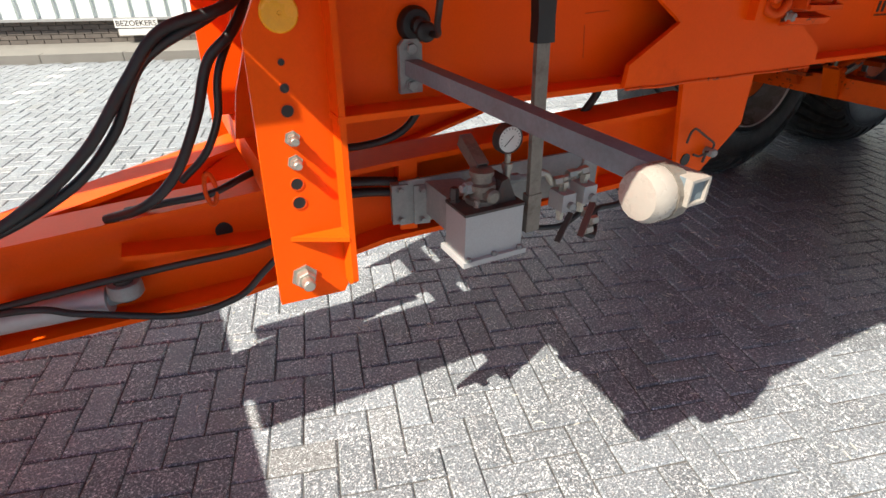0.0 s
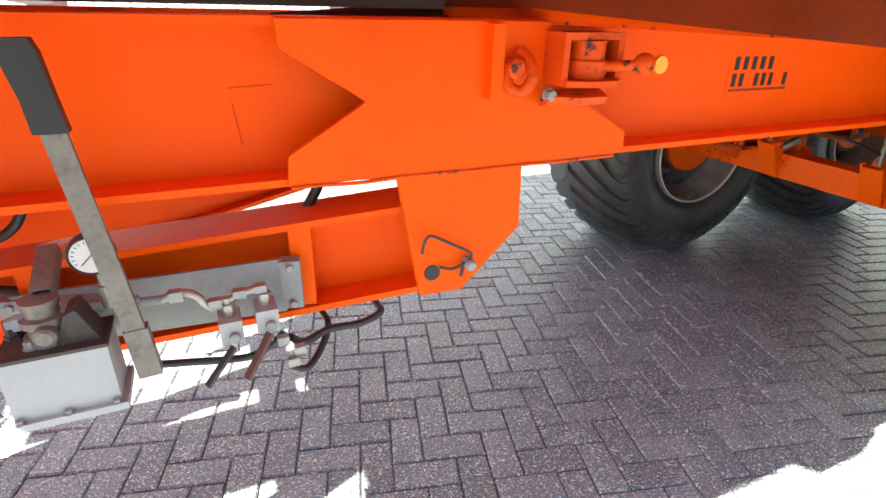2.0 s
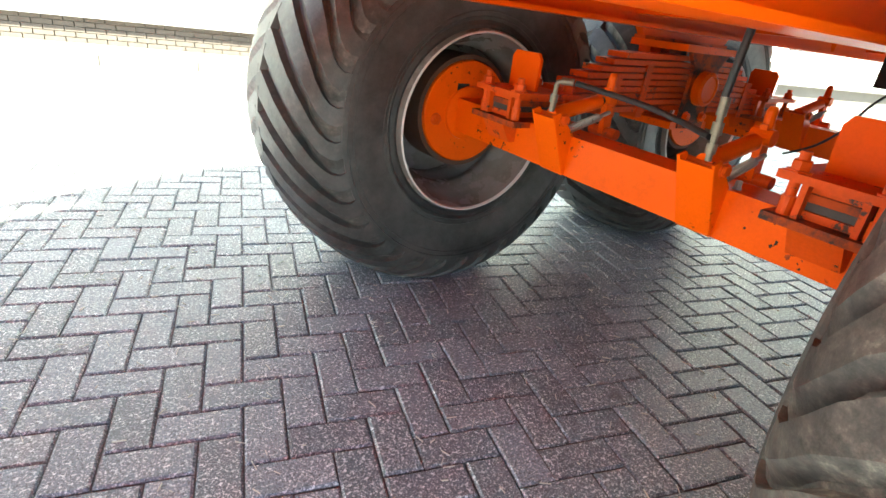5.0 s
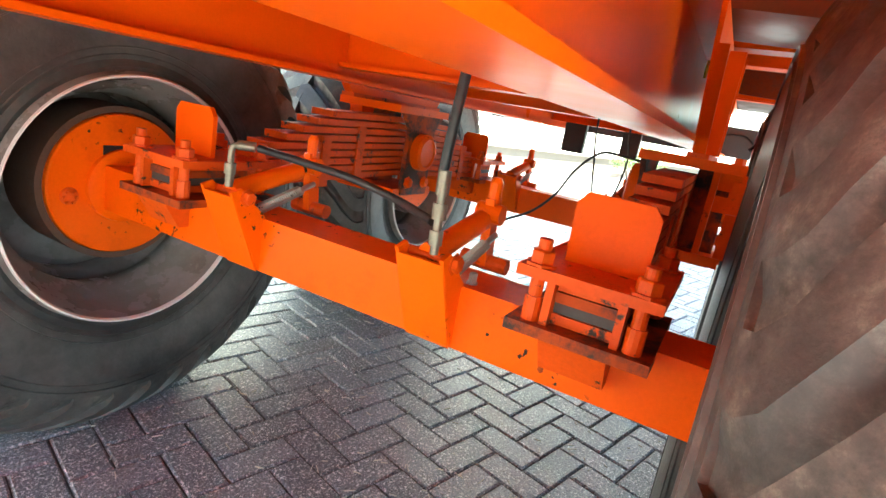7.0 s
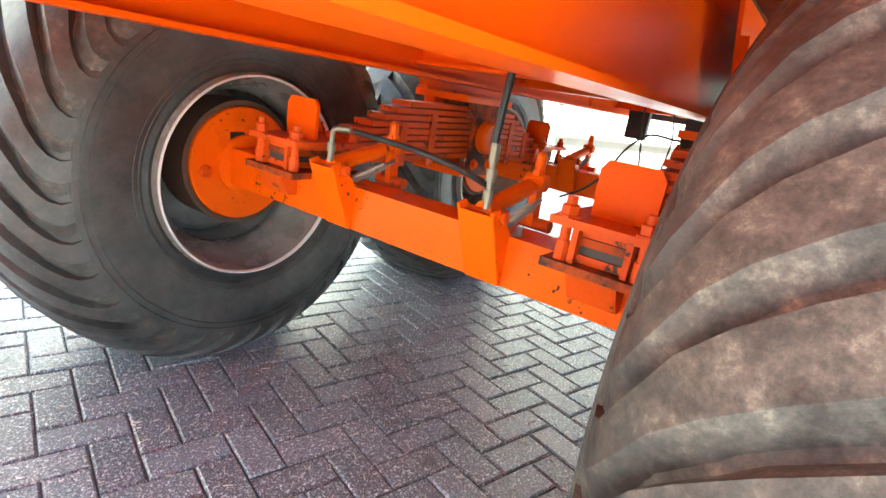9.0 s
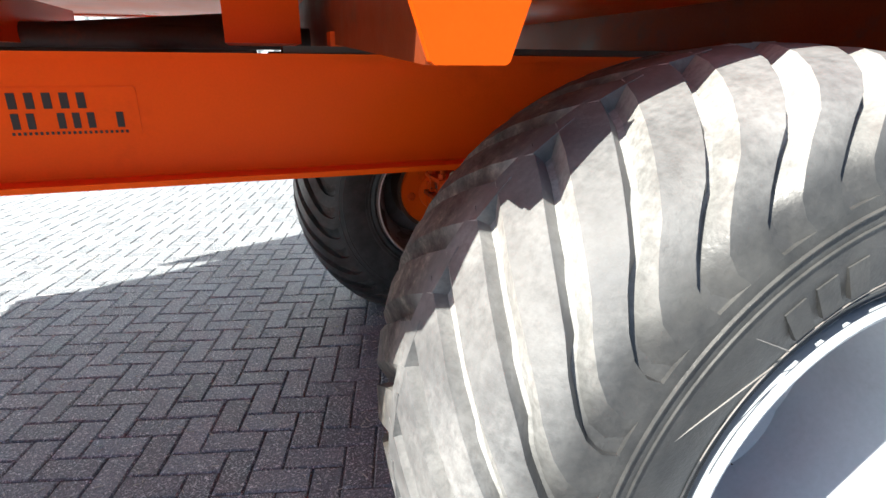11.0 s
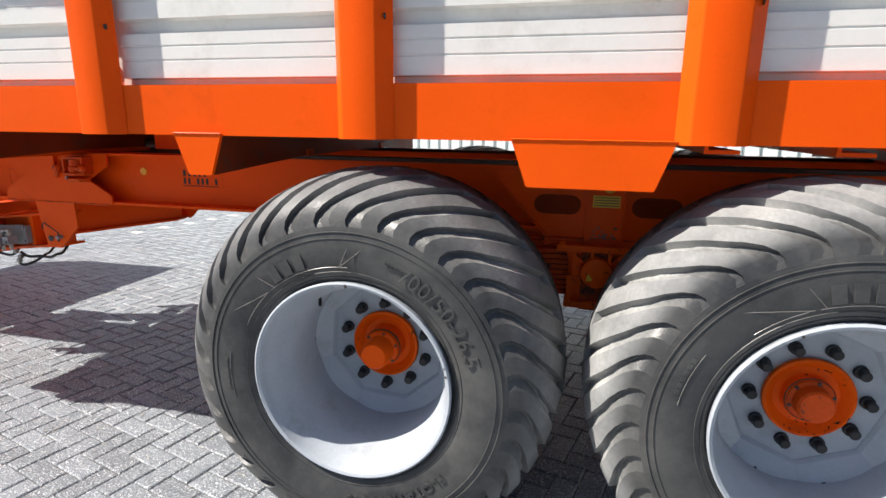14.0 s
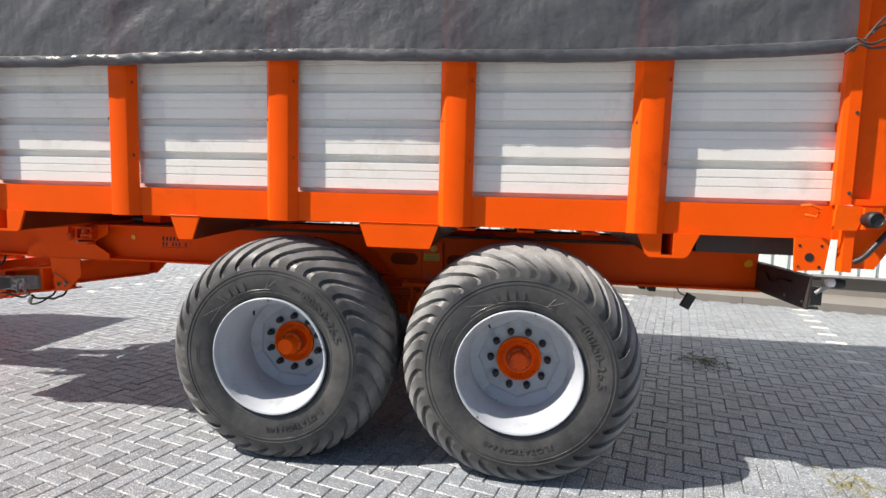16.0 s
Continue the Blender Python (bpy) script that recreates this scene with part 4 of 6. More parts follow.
def on_tyre(s, deep=0.0):
    """Radius and way out at s, from 0 at the bead to 1 in the middle of the tread, deep under the outer surface."""
    k = min(max(s, 0), 1) * 11
    i = min(int(k), 10)
    f = k - i
    (r0, w0), (r1, w1) = PROFILE[i], PROFILE[i + 1]
    dr, dw = r1 - r0, w1 - w0
    n = math.hypot(dr, dw)
    return r0 + dr * f + deep * dw / n, w0 + dw * f - deep * dr / n


def groove(s):
    return 0.006 + 0.019 * min(1.0, max(0.0, (s - STEP) / 0.2))


def tyre_mesh():
    bm = B()
    ss = [k * STEP / 8 for k in range(9)]
    side = [on_tyre(s) for s in ss] + [on_tyre(STEP + 0.002, groove(STEP))] + [on_tyre(STEP + (1 - STEP) * k / 9, groove(STEP + (1 - STEP) * k / 9)) for k in range(1, 10)]
    lathe(bm, [(r, -w) for r, w in side] + [(r, w) for r, w in side[-2::-1]] + [(0.325, 0.265), (0.325, -0.265)], n=108, closed=True)
    stand(bm)
    return bm


def stand(bm):
    """Presses the tyre flat where it stands."""
    for v in bm.verts:
        if v.co.z < -HUB:
            v.co.y *= 1 + 0.4 * (-HUB - v.co.z)
            v.co.z = -HUB


def ring_mesh(sgn, s, h):
    bm = B()
    a, b, c, d = on_tyre(s - 0.006, 0.003), on_tyre(s - 0.002, -h), on_tyre(s + 0.002, -h), on_tyre(s + 0.006, 0.003)
    lathe(bm, [(r, sgn * w) for r, w in (a, b, c, d)], n=108, closed=True)
    stand(bm)
    return bm


N_LUGS = 32


def lug_mesh(i, sgn, way=1):
    """way: which way round the curved lugs run."""
    bm = B()
    base = 2 * math.pi * (i + (0.5 if sgn > 0 else 0)) / N_LUGS + 0.026
    rows = []
    for k in range(11):
        t = k / 10
        s = STEP - 0.004 + (1.0 - STEP + 0.004) * t
        ang = base + 0.05 * math.sin(math.pi * min(1, t / 0.5)) * (1 - t) - 0.46 * t ** 1.5
        half = math.pi / N_LUGS * (0.50 + 0.12 * t)
        lean = 0.010 * min(1, t / 0.25)
        long = 2 * math.pi / N_LUGS * (0.38 - 0.15 * t)
        row = []
        for off, deep in ((-half - lean, groove(s) + 0.003), (-half, 0.0), (half, 0.0), (half + long, groove(s) * 0.9 + 0.002)):
            r, w = on_tyre(s, deep)
            if k == 10:
                w -= 0.015
            row.append(bm.verts.new((way * r * math.cos(ang + off), w * sgn, r * math.sin(ang + off))))
        rows.append(row)
    for a, b in zip(rows, rows[1:]):
        for k in range(3):
            bm.faces.new((a[k], a[k + 1], b[k + 1], b[k]))
    bm.faces.new(rows[0])
    bm.faces.new(rows[-1])
    stand(bm)
    return bm


TYRE = tyre_mesh()
TYRE_ME = finish(TYRE, "tyre", TREAD, None, smooth=True)
RINGS = [finish(ring_mesh(sgn, q, h), "side_ring", TREAD, None, smooth=True) for sgn in (-1, 1) for q, h in ((0.40, 0.003), (0.445, 0.0035), (0.15, 0.003), (0.19, 0.002))]
LUGS = [finish(lug_mesh(i, sgn), "tread_lug", TREAD, None, smooth=True) for sgn in (-1, 1) for i in range(N_LUGS)]
LUGS_BACK = [finish(lug_mesh(i, sgn, -1), "tread_lug", TREAD, None, smooth=True) for sgn in (-1, 1) for i in range(N_LUGS)]
for ob in LUGS + LUGS_BACK:                            # one flank of each lug is worn sloping, coloured paler for dust and sunlight
    ob.data.materials.append(TREAD_GROOVE)
    for p in ob.data.polygons:
        if p.index < 30 and p.index % 3 == 2:
            p.material_index = 1
    sides = {}
    for p in ob.data.polygons:
        for k in p.edge_keys:
            sides.setdefault(k, set()).add(p.index % 3 if p.index < 30 else 3)
    for e in ob.data.edges:
        e.use_edge_sharp = len(sides[e.key]) > 1


def letters(text, size, radius, start, flip, y, parent, label):
    """Raised lettering bent round the side wall. start: degrees of its middle."""
    cu = bpy.data.curves.new("lettering", "FONT")
    cu.body, cu.size, cu.extrude, cu.align_x, cu.space_character = text, size, 0.0018, "CENTER", 1.1
    tmp = new("lettering", cu)
    me = bpy.data.meshes.new_from_object(tmp.evaluated_get(bpy.context.evaluated_depsgraph_get()))
    bpy.data.objects.remove(tmp)
    for v in me.vertices:
        r = radius + (v.co.y - size * 0.35) * (1 if not flip else -1)
        a = radians(start) - (v.co.x / radius) * (1 if not flip else -1)
        v.co = Vector((r * math.cos(a), y - v.co.z, r * math.sin(a)))
    bm = B()
    bm.from_mesh(me)
    bpy.data.meshes.remove(me)
    left = set(bm.faces)
    while left:                            # each letter is a piece of its own
        some = [left.pop()]
        glyph = list(some)
        while some:
            for v in some.pop().verts:
                for f in v.link_faces:
                    if f in left:
                        left.discard(f)
                        some.append(f)
                        glyph.append(f)
        one, seen = B(), {}
        for f in glyph:
            for v in f.verts:
                if v.index not in seen:
                    seen[v.index] = one.verts.new(v.co)
            one.faces.new([seen[v.index] for v in f.verts])
        part("letter", one, TREAD, parent, label)
    bm.free()


WORN = {}


def worn(me, mat, wide=1.0):
    """The same mesh with a tread of that wear and painted shade; wide: how far its inner half bulges."""
    if (me.name, mat.name) not in WORN:
        copy = me.copy()
        copy.materials[0] = mat
        for v in copy.vertices:
            if v.co.y > 0:
                v.co.y *= wide
        WORN[me.name, mat.name] = copy
    return WORN[me.name, mat.name]


def wheel(x, y, out, deep, cap, mat, label, turn=0.0, roll=0.0):
    """out: -1 for the near side. deep: how far the disc lies behind the outer rim edge."""
    bm = B()
    d = -0.288 + deep
    rim = [(0.350, -0.318), (0.352, -0.334), (0.346, -0.338), (0.337, -0.334), (0.331, -0.318), (0.328, -0.290), (0.316, -0.274), (0.313, -0.238), (0.294, -0.205), (0.289, -0.10), (0.289, 0.10), (0.312, 0.14),
           (0.316, 0.20), (0.334, 0.22), (0.338, 0.29), (0.348, 0.328), (0.360, 0.330), (0.362, 0.31), (0.337, 0.26), (0.337, -0.26)]
    # the inner lip is smaller than the outer one
    k = 1.0 if out > 0 else 0.88
    rim[12:18] = [(0.300, 0.20 * k), (0.308, 0.22 * k), (0.312, 0.30 * k), (0.316, 0.334 * k), (0.323, 0.338 * k), (0.328, 0.325 * k)]
    if out > 0:                            # stepped well of the rim, seen from under the trailer
        rim[9:14] = [(0.298, -0.10), (0.262, -0.03), (0.254, 0.05), (0.257, 0.085), (0.274, 0.105), (0.278, 0.125), (0.262, 0.150), (0.262, 0.185), (0.287, 0.225), (0.297, 0.245), (0.303, 0.275)]
    lathe(bm, [(r, t) for r, t in rim], n=72, closed=True)
    w = finish(bm, "wheel", mat, trailer, label, True)
    w.matrix_local = Matrix.Translation((x, y, HUB + slope(x))) @ pose(0, 0, 0, 0, 0, 0 if out < 0 else 180) @ pose(0, 0, 0, 0, -0.48 if out < 0 else 0.48, 0)
    tread = TREAD_SHADED if out > 0 else TREAD_DUSTY if x > 1 else TREAD
    wide = 1.12 if out < 0 else 1.0
    for src in LUGS if out < 0 and x < 1 else LUGS_BACK:
        new("tread_lug", worn(src.data, tread, wide)).parent = w
    for src in RINGS:
        new("side_ring", worn(src.data, tread, wide)).parent = w
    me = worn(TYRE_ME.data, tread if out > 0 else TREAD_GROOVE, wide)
    ty = new("tyre", me)
    ty.parent = w
    tagged(ty, "dusty black flotation tyre with curved lugs")
    bm = B()
    lathe(bm, [(0.360, 0.312), (0.340, 0.318), (0.327, 0.312), (0.327, 0.290), (0.360, 0.290)], n=72, closed=True)
    part("tyre_bead", bm, RUBBER, w, smooth=True)
    if out > 0:
        bm = B()
        lathe(bm, [(0.3145, 0.331), (0.3185, 0.3425), (0.3215, 0.3425), (0.3255, 0.331)], n=72, closed=True)
        part("rim_lip", bm, WHITE, w, "thin white rim lip", smooth=True)
    bm = B()
    lathe(bm, [(0.288 if out < 0 else 0.240, d + 0.006), (0.288 if out < 0 else 0.240, d + 0.014), (0.120, d + 0.014), (0.120, d + 0.002)], n=48, closed=True)
    part("wheel_disc", bm, mat, w)
    bm = B()
    lathe(bm, [(0.320, d - 0.036), (0.315, d - 0.040), (0.246, d - 0.010), (0.235, d + 0.002), (0.235, d + 0.014), (0.320, d + 0.004)], n=8, closed=True, phase=turn)
    part("disc_cone", bm, mat, w)
    bm = B()
    lathe(bm, [(0.128, d + 0.004), (0.134, d - 0.010), (0.132, d - 0.022), (0.124, d - 0.025), (0.106, d - 0.006), (0.088, d + 0.012), (0.076, d + 0.012), (0.070, d - cap * 0.35), (0.060, d - cap * 0.40)], n=44)
    part("hub", bm, ORANGE_CHIPPED, w, "orange painted wheel hub", smooth=True)
    bm = B()
    lathe(bm, [(0.068, d - cap * 0.34), (0.068, d - cap * 0.46), (0.055, d - cap * 0.50), (0.053, d - cap * 0.93), (0.046, d - cap), (0.0005, d - cap)], n=32)
    part("hub_cap", bm, ORANGE_WORN if cap < 0.1 else ORANGE, w, "round orange hub cap", smooth=True)
    bm = B()
    lathe(bm, [(0.071, d - cap * 0.28), (0.0735, d - cap * 0.33), (0.071, d - cap * 0.37)], n=36, closed=True)
    part("scuffed_ring", bm, DARK, w, "ring worn to dark metal")
    for k in range(6):
        a = 2 * math.pi * k / 6 + 0.3
        bm = B()
        hexa(bm, (0.062 * math.cos(a), d - cap * 0.45, 0.062 * math.sin(a)), 0.006, -0.006)
        part("cap_bolt", bm, DARK, w)
    for k in range(10):
        a = 2 * math.pi * k / 10 + turn
        bm = B()
        lathe(bm, [(0.022, 0), (0.021, -0.012), (0.0165, -0.014), (0.0165, -0.040), (0.013, -0.043)], (0.168 * math.cos(a), d + 0.001, 0.168 * math.sin(a)), n=12)
        part("nut", bm, BLACK, w, "black capped wheel nut")
    rng = random.Random(int(x * 10) + (5 if out > 0 else 0))
    for k in range(9):                     # chips along the edge of the disc and the lip
        a = rng.uniform(0, 6.28)
        q = rng.uniform(0.004, 0.010)
        r0, yc = (0.3125 * math.cos(math.pi / 8) / math.cos((a - turn) % (math.pi / 4) - math.pi / 8), d - 0.0395) if k < 6 else (0.341, -0.3365)
        bm = B()
        prism(bm, [(r0 * math.cos(a) + q * rng.uniform(0.4, 1) * math.cos(p), r0 * math.sin(a) + q * rng.uniform(0.4, 1) * math.sin(p)) for p in np.linspace(0, 5.4, 7)], "y", yc - 0.001, yc + 0.004, 0)
        part("rust_chip", bm, DARK, w, "rusty chip in the paint")
    bm = B()
    rod(bm, (-0.30 * math.cos(0.9), -0.15, 0.30 * math.sin(0.9)), (-0.27 * math.cos(0.9), -0.185, 0.27 * math.sin(0.9)), 0.006)
    part("valve_stem", bm, BLACK, w)
    if out < 0:
        yw = -0.3420
        letters("700/50-26.5", 0.072, 0.437, 40 + roll, False, yw, w, "raised tyre size lettering")
        letters("NYLON", 0.016, 0.445, 68 + roll, False, yw, w, "small raised lettering")
        # maker's marks as plain raised bars
        letters("FLOTATION 648", 0.050, 0.437, -67 + roll, False, yw, w, "raised lettering on the side wall")
        for a0, n, step, hi, r0 in ((124, 3, 6.5, 0.050, 0.411), (188, 6, 2.6, 0.012, 0.452)):
            for k in range(n):
                a = radians(a0 + roll - k * step)
                bm = B()
                hw = radians(step * 0.34)
                pts = [((r0 + hi * j) * math.cos(a + hw * i), (r0 + hi * j) * math.sin(a + hw * i)) for i, j in ((-1, 0), (1, 0), (1, 1), (-1, 1))]
                prism(bm, pts, "y", yw - 0.0006, yw + 0.006, 0)
                part("raised_mark", bm, TREAD, w)
        for a0, a1, rs in ((130, 88, (0.403, 0.468)), (154, 134, (0.403, 0.468)), (193, 171, (0.444, 0.472))):
            for r0 in rs:
                bm = B()
                sweep(bm, [(r0 * math.cos(radians(q)), yw + 0.002, r0 * math.sin(radians(q))) for q in np.linspace(a0 + roll, a1 + roll, 9)], 0.0010, 6, 3)
                part("raised_line", bm, RIM_IN, w)
        for q0, q1 in ((88, 92), (82, 92), (132, 128), (152, 132)):
            bm = B()
            sweep(bm, [(0.468 * math.cos(radians(q0 + roll)), yw + 0.002, 0.468 * math.sin(radians(q0 + roll))), (0.403 * math.cos(radians(q1 + roll)), yw + 0.002, 0.403 * math.sin(radians(q1 + roll)))], 0.0010, 6, curved=False)
            part("raised_line", bm, RIM_IN, w)
    return w


wheel(0.492, -1.036, -1, 0.325, 0.150, RIM, "wheel with silver rim, orange hub and long hub cap", 0.314, 0)
wheel(1.942, -1.036, -1, 0.255, 0.085, RIM, "wheel with silver rim and worn hub cap", 0.0, -22)
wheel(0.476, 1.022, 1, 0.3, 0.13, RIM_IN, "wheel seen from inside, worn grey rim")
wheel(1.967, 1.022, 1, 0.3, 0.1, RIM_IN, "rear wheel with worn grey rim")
for ob in [TYRE_ME] + LUGS + LUGS_BACK + RINGS:
    bpy.data.objects.remove(ob)

# ---- axles, brakes ----
for ax in (0.476, 1.967):
    dz = slope(ax)
    bm = B()
    beam_between(bm, (ax, -0.97, 0.68 + dz), (ax, 1.05, 0.68 + dz), 0.118, 0.114, 0.014)
    axle = part("axle", bm, ORANGE_CHIPPED, trailer, "square orange axle beam")
    for sg, yd in ((1, 0.768), (-1, -0.80)):
        bm = B()
        lathe(bm, [(0.181, 0.0), (0.185, sg * 0.004), (0.185, sg * 0.05), (0.19, sg * 0.05)], (ax, yd, 0.681 + dz), n=56)
        part("brake_plate", bm, ORANGE_CHIPPED, axle, "round orange brake plate")
        bm = B()
        lathe(bm, [(0.188, sg * 0.012), (0.204, sg * 0.012), (0.204, sg * 0.16), (0.188, sg * 0.16)], (ax, yd, 0.681 + dz), n=56, closed=True)
        part("brake_drum", bm, surface("rusty_drum", (0.09, 0.045, 0.028), 0.8, vary=0.3, scale=20, grain=150, bump=0.3), axle, "rusty brake drum")
        bm = B()
        lathe(bm, [(0.098, -sg * 0.0), (0.096, -sg * 0.012), (0.08, -sg * 0.018)], (ax, yd, 0.68 + dz), n=32)
        part("axle_collar", bm, ORANGE_CHIPPED, axle, smooth=True)
        bm = B()
        lathe(bm, [(0.022, 0), (0.020, -sg * 0.006), (0.012, -sg * 0.008)], (ax - 0.135, yd, 0.658 + dz), n=20)
        for k in range(6):
            q = k * math.pi / 3
            lathe(bm, [(0.005, -sg * 0.006), (0.004, -sg * 0.012)], (ax - 0.135 + 0.014 * math.cos(q), yd, 0.655 + dz + 0.014 * math.sin(q)), n=6)
        part("adjuster", bm, ORANGE_WORN, axle, "chipped brake adjuster")
        part("black_patch", box(B(), ax - 0.055, ax - 0.005, yd - sg * 0.0025, yd, 0.76 + dz, 0.785 + dz, 0), BLACK, axle, "black rectangular patch on the brake plate")
    for yc in (-0.493, 0.47):
        seat = part("spring_seat", box(B(), ax - 0.126, ax + 0.140, yc - 0.106, yc + 0.106, 0.720 + dz, 0.737 + dz), ORANGE_GRIMY, trailer, "worn lower spring clamp plate")
        part("seat_foot", prism(B(), [(ax - 0.122, 0.72 + dz), (ax - 0.06, 0.72 + dz), (ax - 0.06, 0.662 + dz), (ax - 0.085, 0.662 + dz)], "y", yc - 0.05, yc + 0.05), ORANGE_WORN, seat)
        part("clamp_plate", box(B(), ax - 0.122, ax + 0.140, yc - 0.104, yc + 0.104, 0.806 + dz, 0.822 + dz), ORANGE_WORN, seat, "worn upper spring clamp plate")
        part("stop_pad", prism(B(), [(yc - 0.062, 0.822 + dz), (yc + 0.062, 0.822 + dz), (yc + 0.064, 0.915 + dz), (yc + 0.05, 0.934 + dz), (yc - 0.05, 0.934 + dz), (yc - 0.064, 0.915 + dz)], "x", ax - 0.024, ax - 0.012), ORANGE, seat, "upright orange stop pad")
        for dx in (-0.098, 0.112):
            for dy in (-0.076, 0.076):
                bm = B()
                rod(bm, (ax + dx, yc + dy, 0.725 + dz), (ax + dx, yc + dy, 0.862 + dz), 0.0105)
                hexa(bm, (ax + dx, yc + dy, 0.822 + dz), 0.0185, 0.024, "z")
                lathe(bm, [(0.014, 0.737 + dz), (0.014, 0.775 + dz)], (ax + dx, yc + dy, 0), "z", 12)
                part("clamp_bolt", bm, ORANGE_WORN, seat)
        for dy in (-0.058, 0.058):
            part("spacer", box(B(), ax - 0.110, ax - 0.080, yc + dy * 0.90 - 0.006, yc + dy * 0.90 + 0.006, 0.737 + dz, 0.806 + dz, 0.002), ORANGE_WORN, seat)
        for k, mat in enumerate((ORANGE_WORN, DARK, ORANGE_GRIMY, ORANGE_WORN)):
            part("leaf_end", box(B(), ax - 0.094 + 0.004 * (k % 2), ax + 0.10, yc - 0.0455, yc + 0.0455, 0.7385 + 0.017 * k + dz, 0.7545 + 0.017 * k + dz, 0.004), mat, seat)
    # brake levers with their rams
    for yb in (-0.235, 0.235):
        pts = [(ax - 0.035, 0.625), (ax - 0.062, 0.625), (ax - 0.145, 0.795), (ax - 0.120, 0.803), (ax - 0.100, 0.782), (ax - 0.055, 0.742)]
        bk = part("brake_bracket", loft(B(), [[(px, y, pz + dz) for px, pz in pts] for y in (yb - 0.045, yb - 0.038)]), ORANGE_CHIPPED, axle, "forked orange brake bracket")
        part("bracket_cheek", loft(B(), [[(px, y, pz + dz) for px, pz in pts] for y in (yb + 0.038, yb + 0.045)]), ORANGE_CHIPPED, axle)
        part("bracket_face", prism(B(), [(ax - 0.064, 0.622 + dz), (ax - 0.070, 0.628 + dz), (ax - 0.142, 0.786 + dz), (ax - 0.135, 0.787 + dz)], "y", yb - 0.044, yb + 0.044, 0), ORANGE_CHIPPED, axle)
        bm = B()
        rod(bm, (ax - 0.110, yb, 0.788 + dz), (ax + 0.075, yb, 0.828 + dz), 0.0205, 18)
        part("brake_ram", bm, ORANGE_CHIPPED, axle, "orange brake ram", smooth=True)
        bm = B()
        rod(bm, (ax - 0.105, yb - 0.052, 0.784 + dz), (ax - 0.105, yb + 0.052, 0.784 + dz), 0.010)
        hexa(bm, (ax - 0.105, yb - 0.045, 0.784 + dz), 0.014, -0.012)
        part("ram_pin", bm, ORANGE_WORN, axle)
        bm = B()
        rod(bm, (ax + 0.07, yb, 0.827 + dz), (ax + 0.105, yb, 0.835 + dz), 0.009)
        part("ram_rod", bm, DARK, axle)
        bm = B()
        beam_between(bm, (ax + 0.115, yb, 0.870 + dz), (ax + 0.13, yb, 0.735 + dz), 0.018, 0.034, 0.005, up=(1, 0, 0))
        part("brake_lever", bm, ORANGE_CHIPPED, axle, "orange brake lever")
        bm = B()
        lathe(bm, [(0.02, -0.026), (0.02, 0.026)], (ax + 0.112, yb, 0.84 + dz), "y", 14)
        lathe(bm, [(0.013, 0.86 + dz), (0.013, 0.90 + dz), (0.008, 0.91 + dz)], (ax + 0.115, yb, 0), "z", 12)
        part("lever_head", bm, ORANGE_CHIPPED, axle)
        bm = B()
        a, b = Vector((ax - 0.07, yb - 0.02, 0.745 + dz)), Vector((ax + 0.11, yb - 0.02, 0.800 + dz))
        d = (b - a).normalized()
        s1 = d.cross(Vector((0, 0, 1))).normalized()
        u1 = s1.cross(d)
        L = (b - a).length
        sweep(bm, [tuple(a + d * (L * (0.06 + 0.70 * k / 132)) + 0.0105 * (math.cos(k * math.pi / 3) * s1 + math.sin(k * math.pi / 3) * u1)) for k in range(133)], 0.0022, 5, 1)
        part("return_spring", bm, BRASS, axle, "steel return spring")
        bm = B()
        rod(bm, tuple(a + d * L * 0.74), tuple(b), 0.006)
        part("spring_hook", bm, BRASS, axle)
        part("spring_hook", rod(B(), tuple(a), tuple(a + d * L * 0.07), 0.004), STEEL, axle)
        bm = B()
        lathe(bm, [(0.016, -0.05), (0.016, 0.05)], (ax + 0.13, yb, 0.738 + dz), "y", 14)
        part("lever_shaft", bm, ORANGE_WORN, axle)
    bm = B()
    hexa(bm, (ax - 0.03, -0.285, 0.737 + dz), 0.008, 0.02, "z")
    part("bleed_screw", bm, BRASS, axle)

hose("brake_hose", [(0.395, 0.19, 0.883), (0.43, 0.10, 0.872), (0.45, 0.0, 0.862), (0.43, -0.12, 0.85), (0.365, -0.235, 0.845)], 0.0075, "black brake hose across the axle with brass ends")
hose("brake_hose", [(0.355, -0.245, 0.925), (0.36, -0.247, 1.0), (0.37, -0.25, 1.12), (0.385, -0.25, 1.25)], 0.0085, "black brake hose rising to the frame")
for nm, segs in (("hose_elbow", (((0.366, 0.232, 0.80), (0.366, 0.230, 0.845), 0.0085), ((0.366, 0.232, 0.825), (0.366, 0.231, 0.847), 0.0115), ((0.372, 0.222, 0.884), (0.392, 0.195, 0.884), 0.010))),
                 ("hose_fitting", (((0.345, -0.258, 0.80), (0.348, -0.252, 0.93), 0.007), ((0.345, -0.257, 0.815), (0.3455, -0.256, 0.838), 0.011), ((0.3465, -0.255, 0.855), (0.347, -0.254, 0.88), 0.0115), ((0.3475, -0.253, 0.893), (0.348, -0.252, 0.93), 0.0105)))):
    bm = B()
    for a, b, r in segs:
        rod(bm, a, b, r, 10)
    if nm == "hose_elbow":
        sweep(bm, [(0.366, 0.231, 0.845), (0.366, 0.231, 0.868), (0.369, 0.228, 0.880), (0.378, 0.214, 0.884)], 0.0065, 10)
    tagged(finish(bm, nm, PLATED, None, "", True), "zinc plated hydraulic fitting on the brake ram", "fitting")

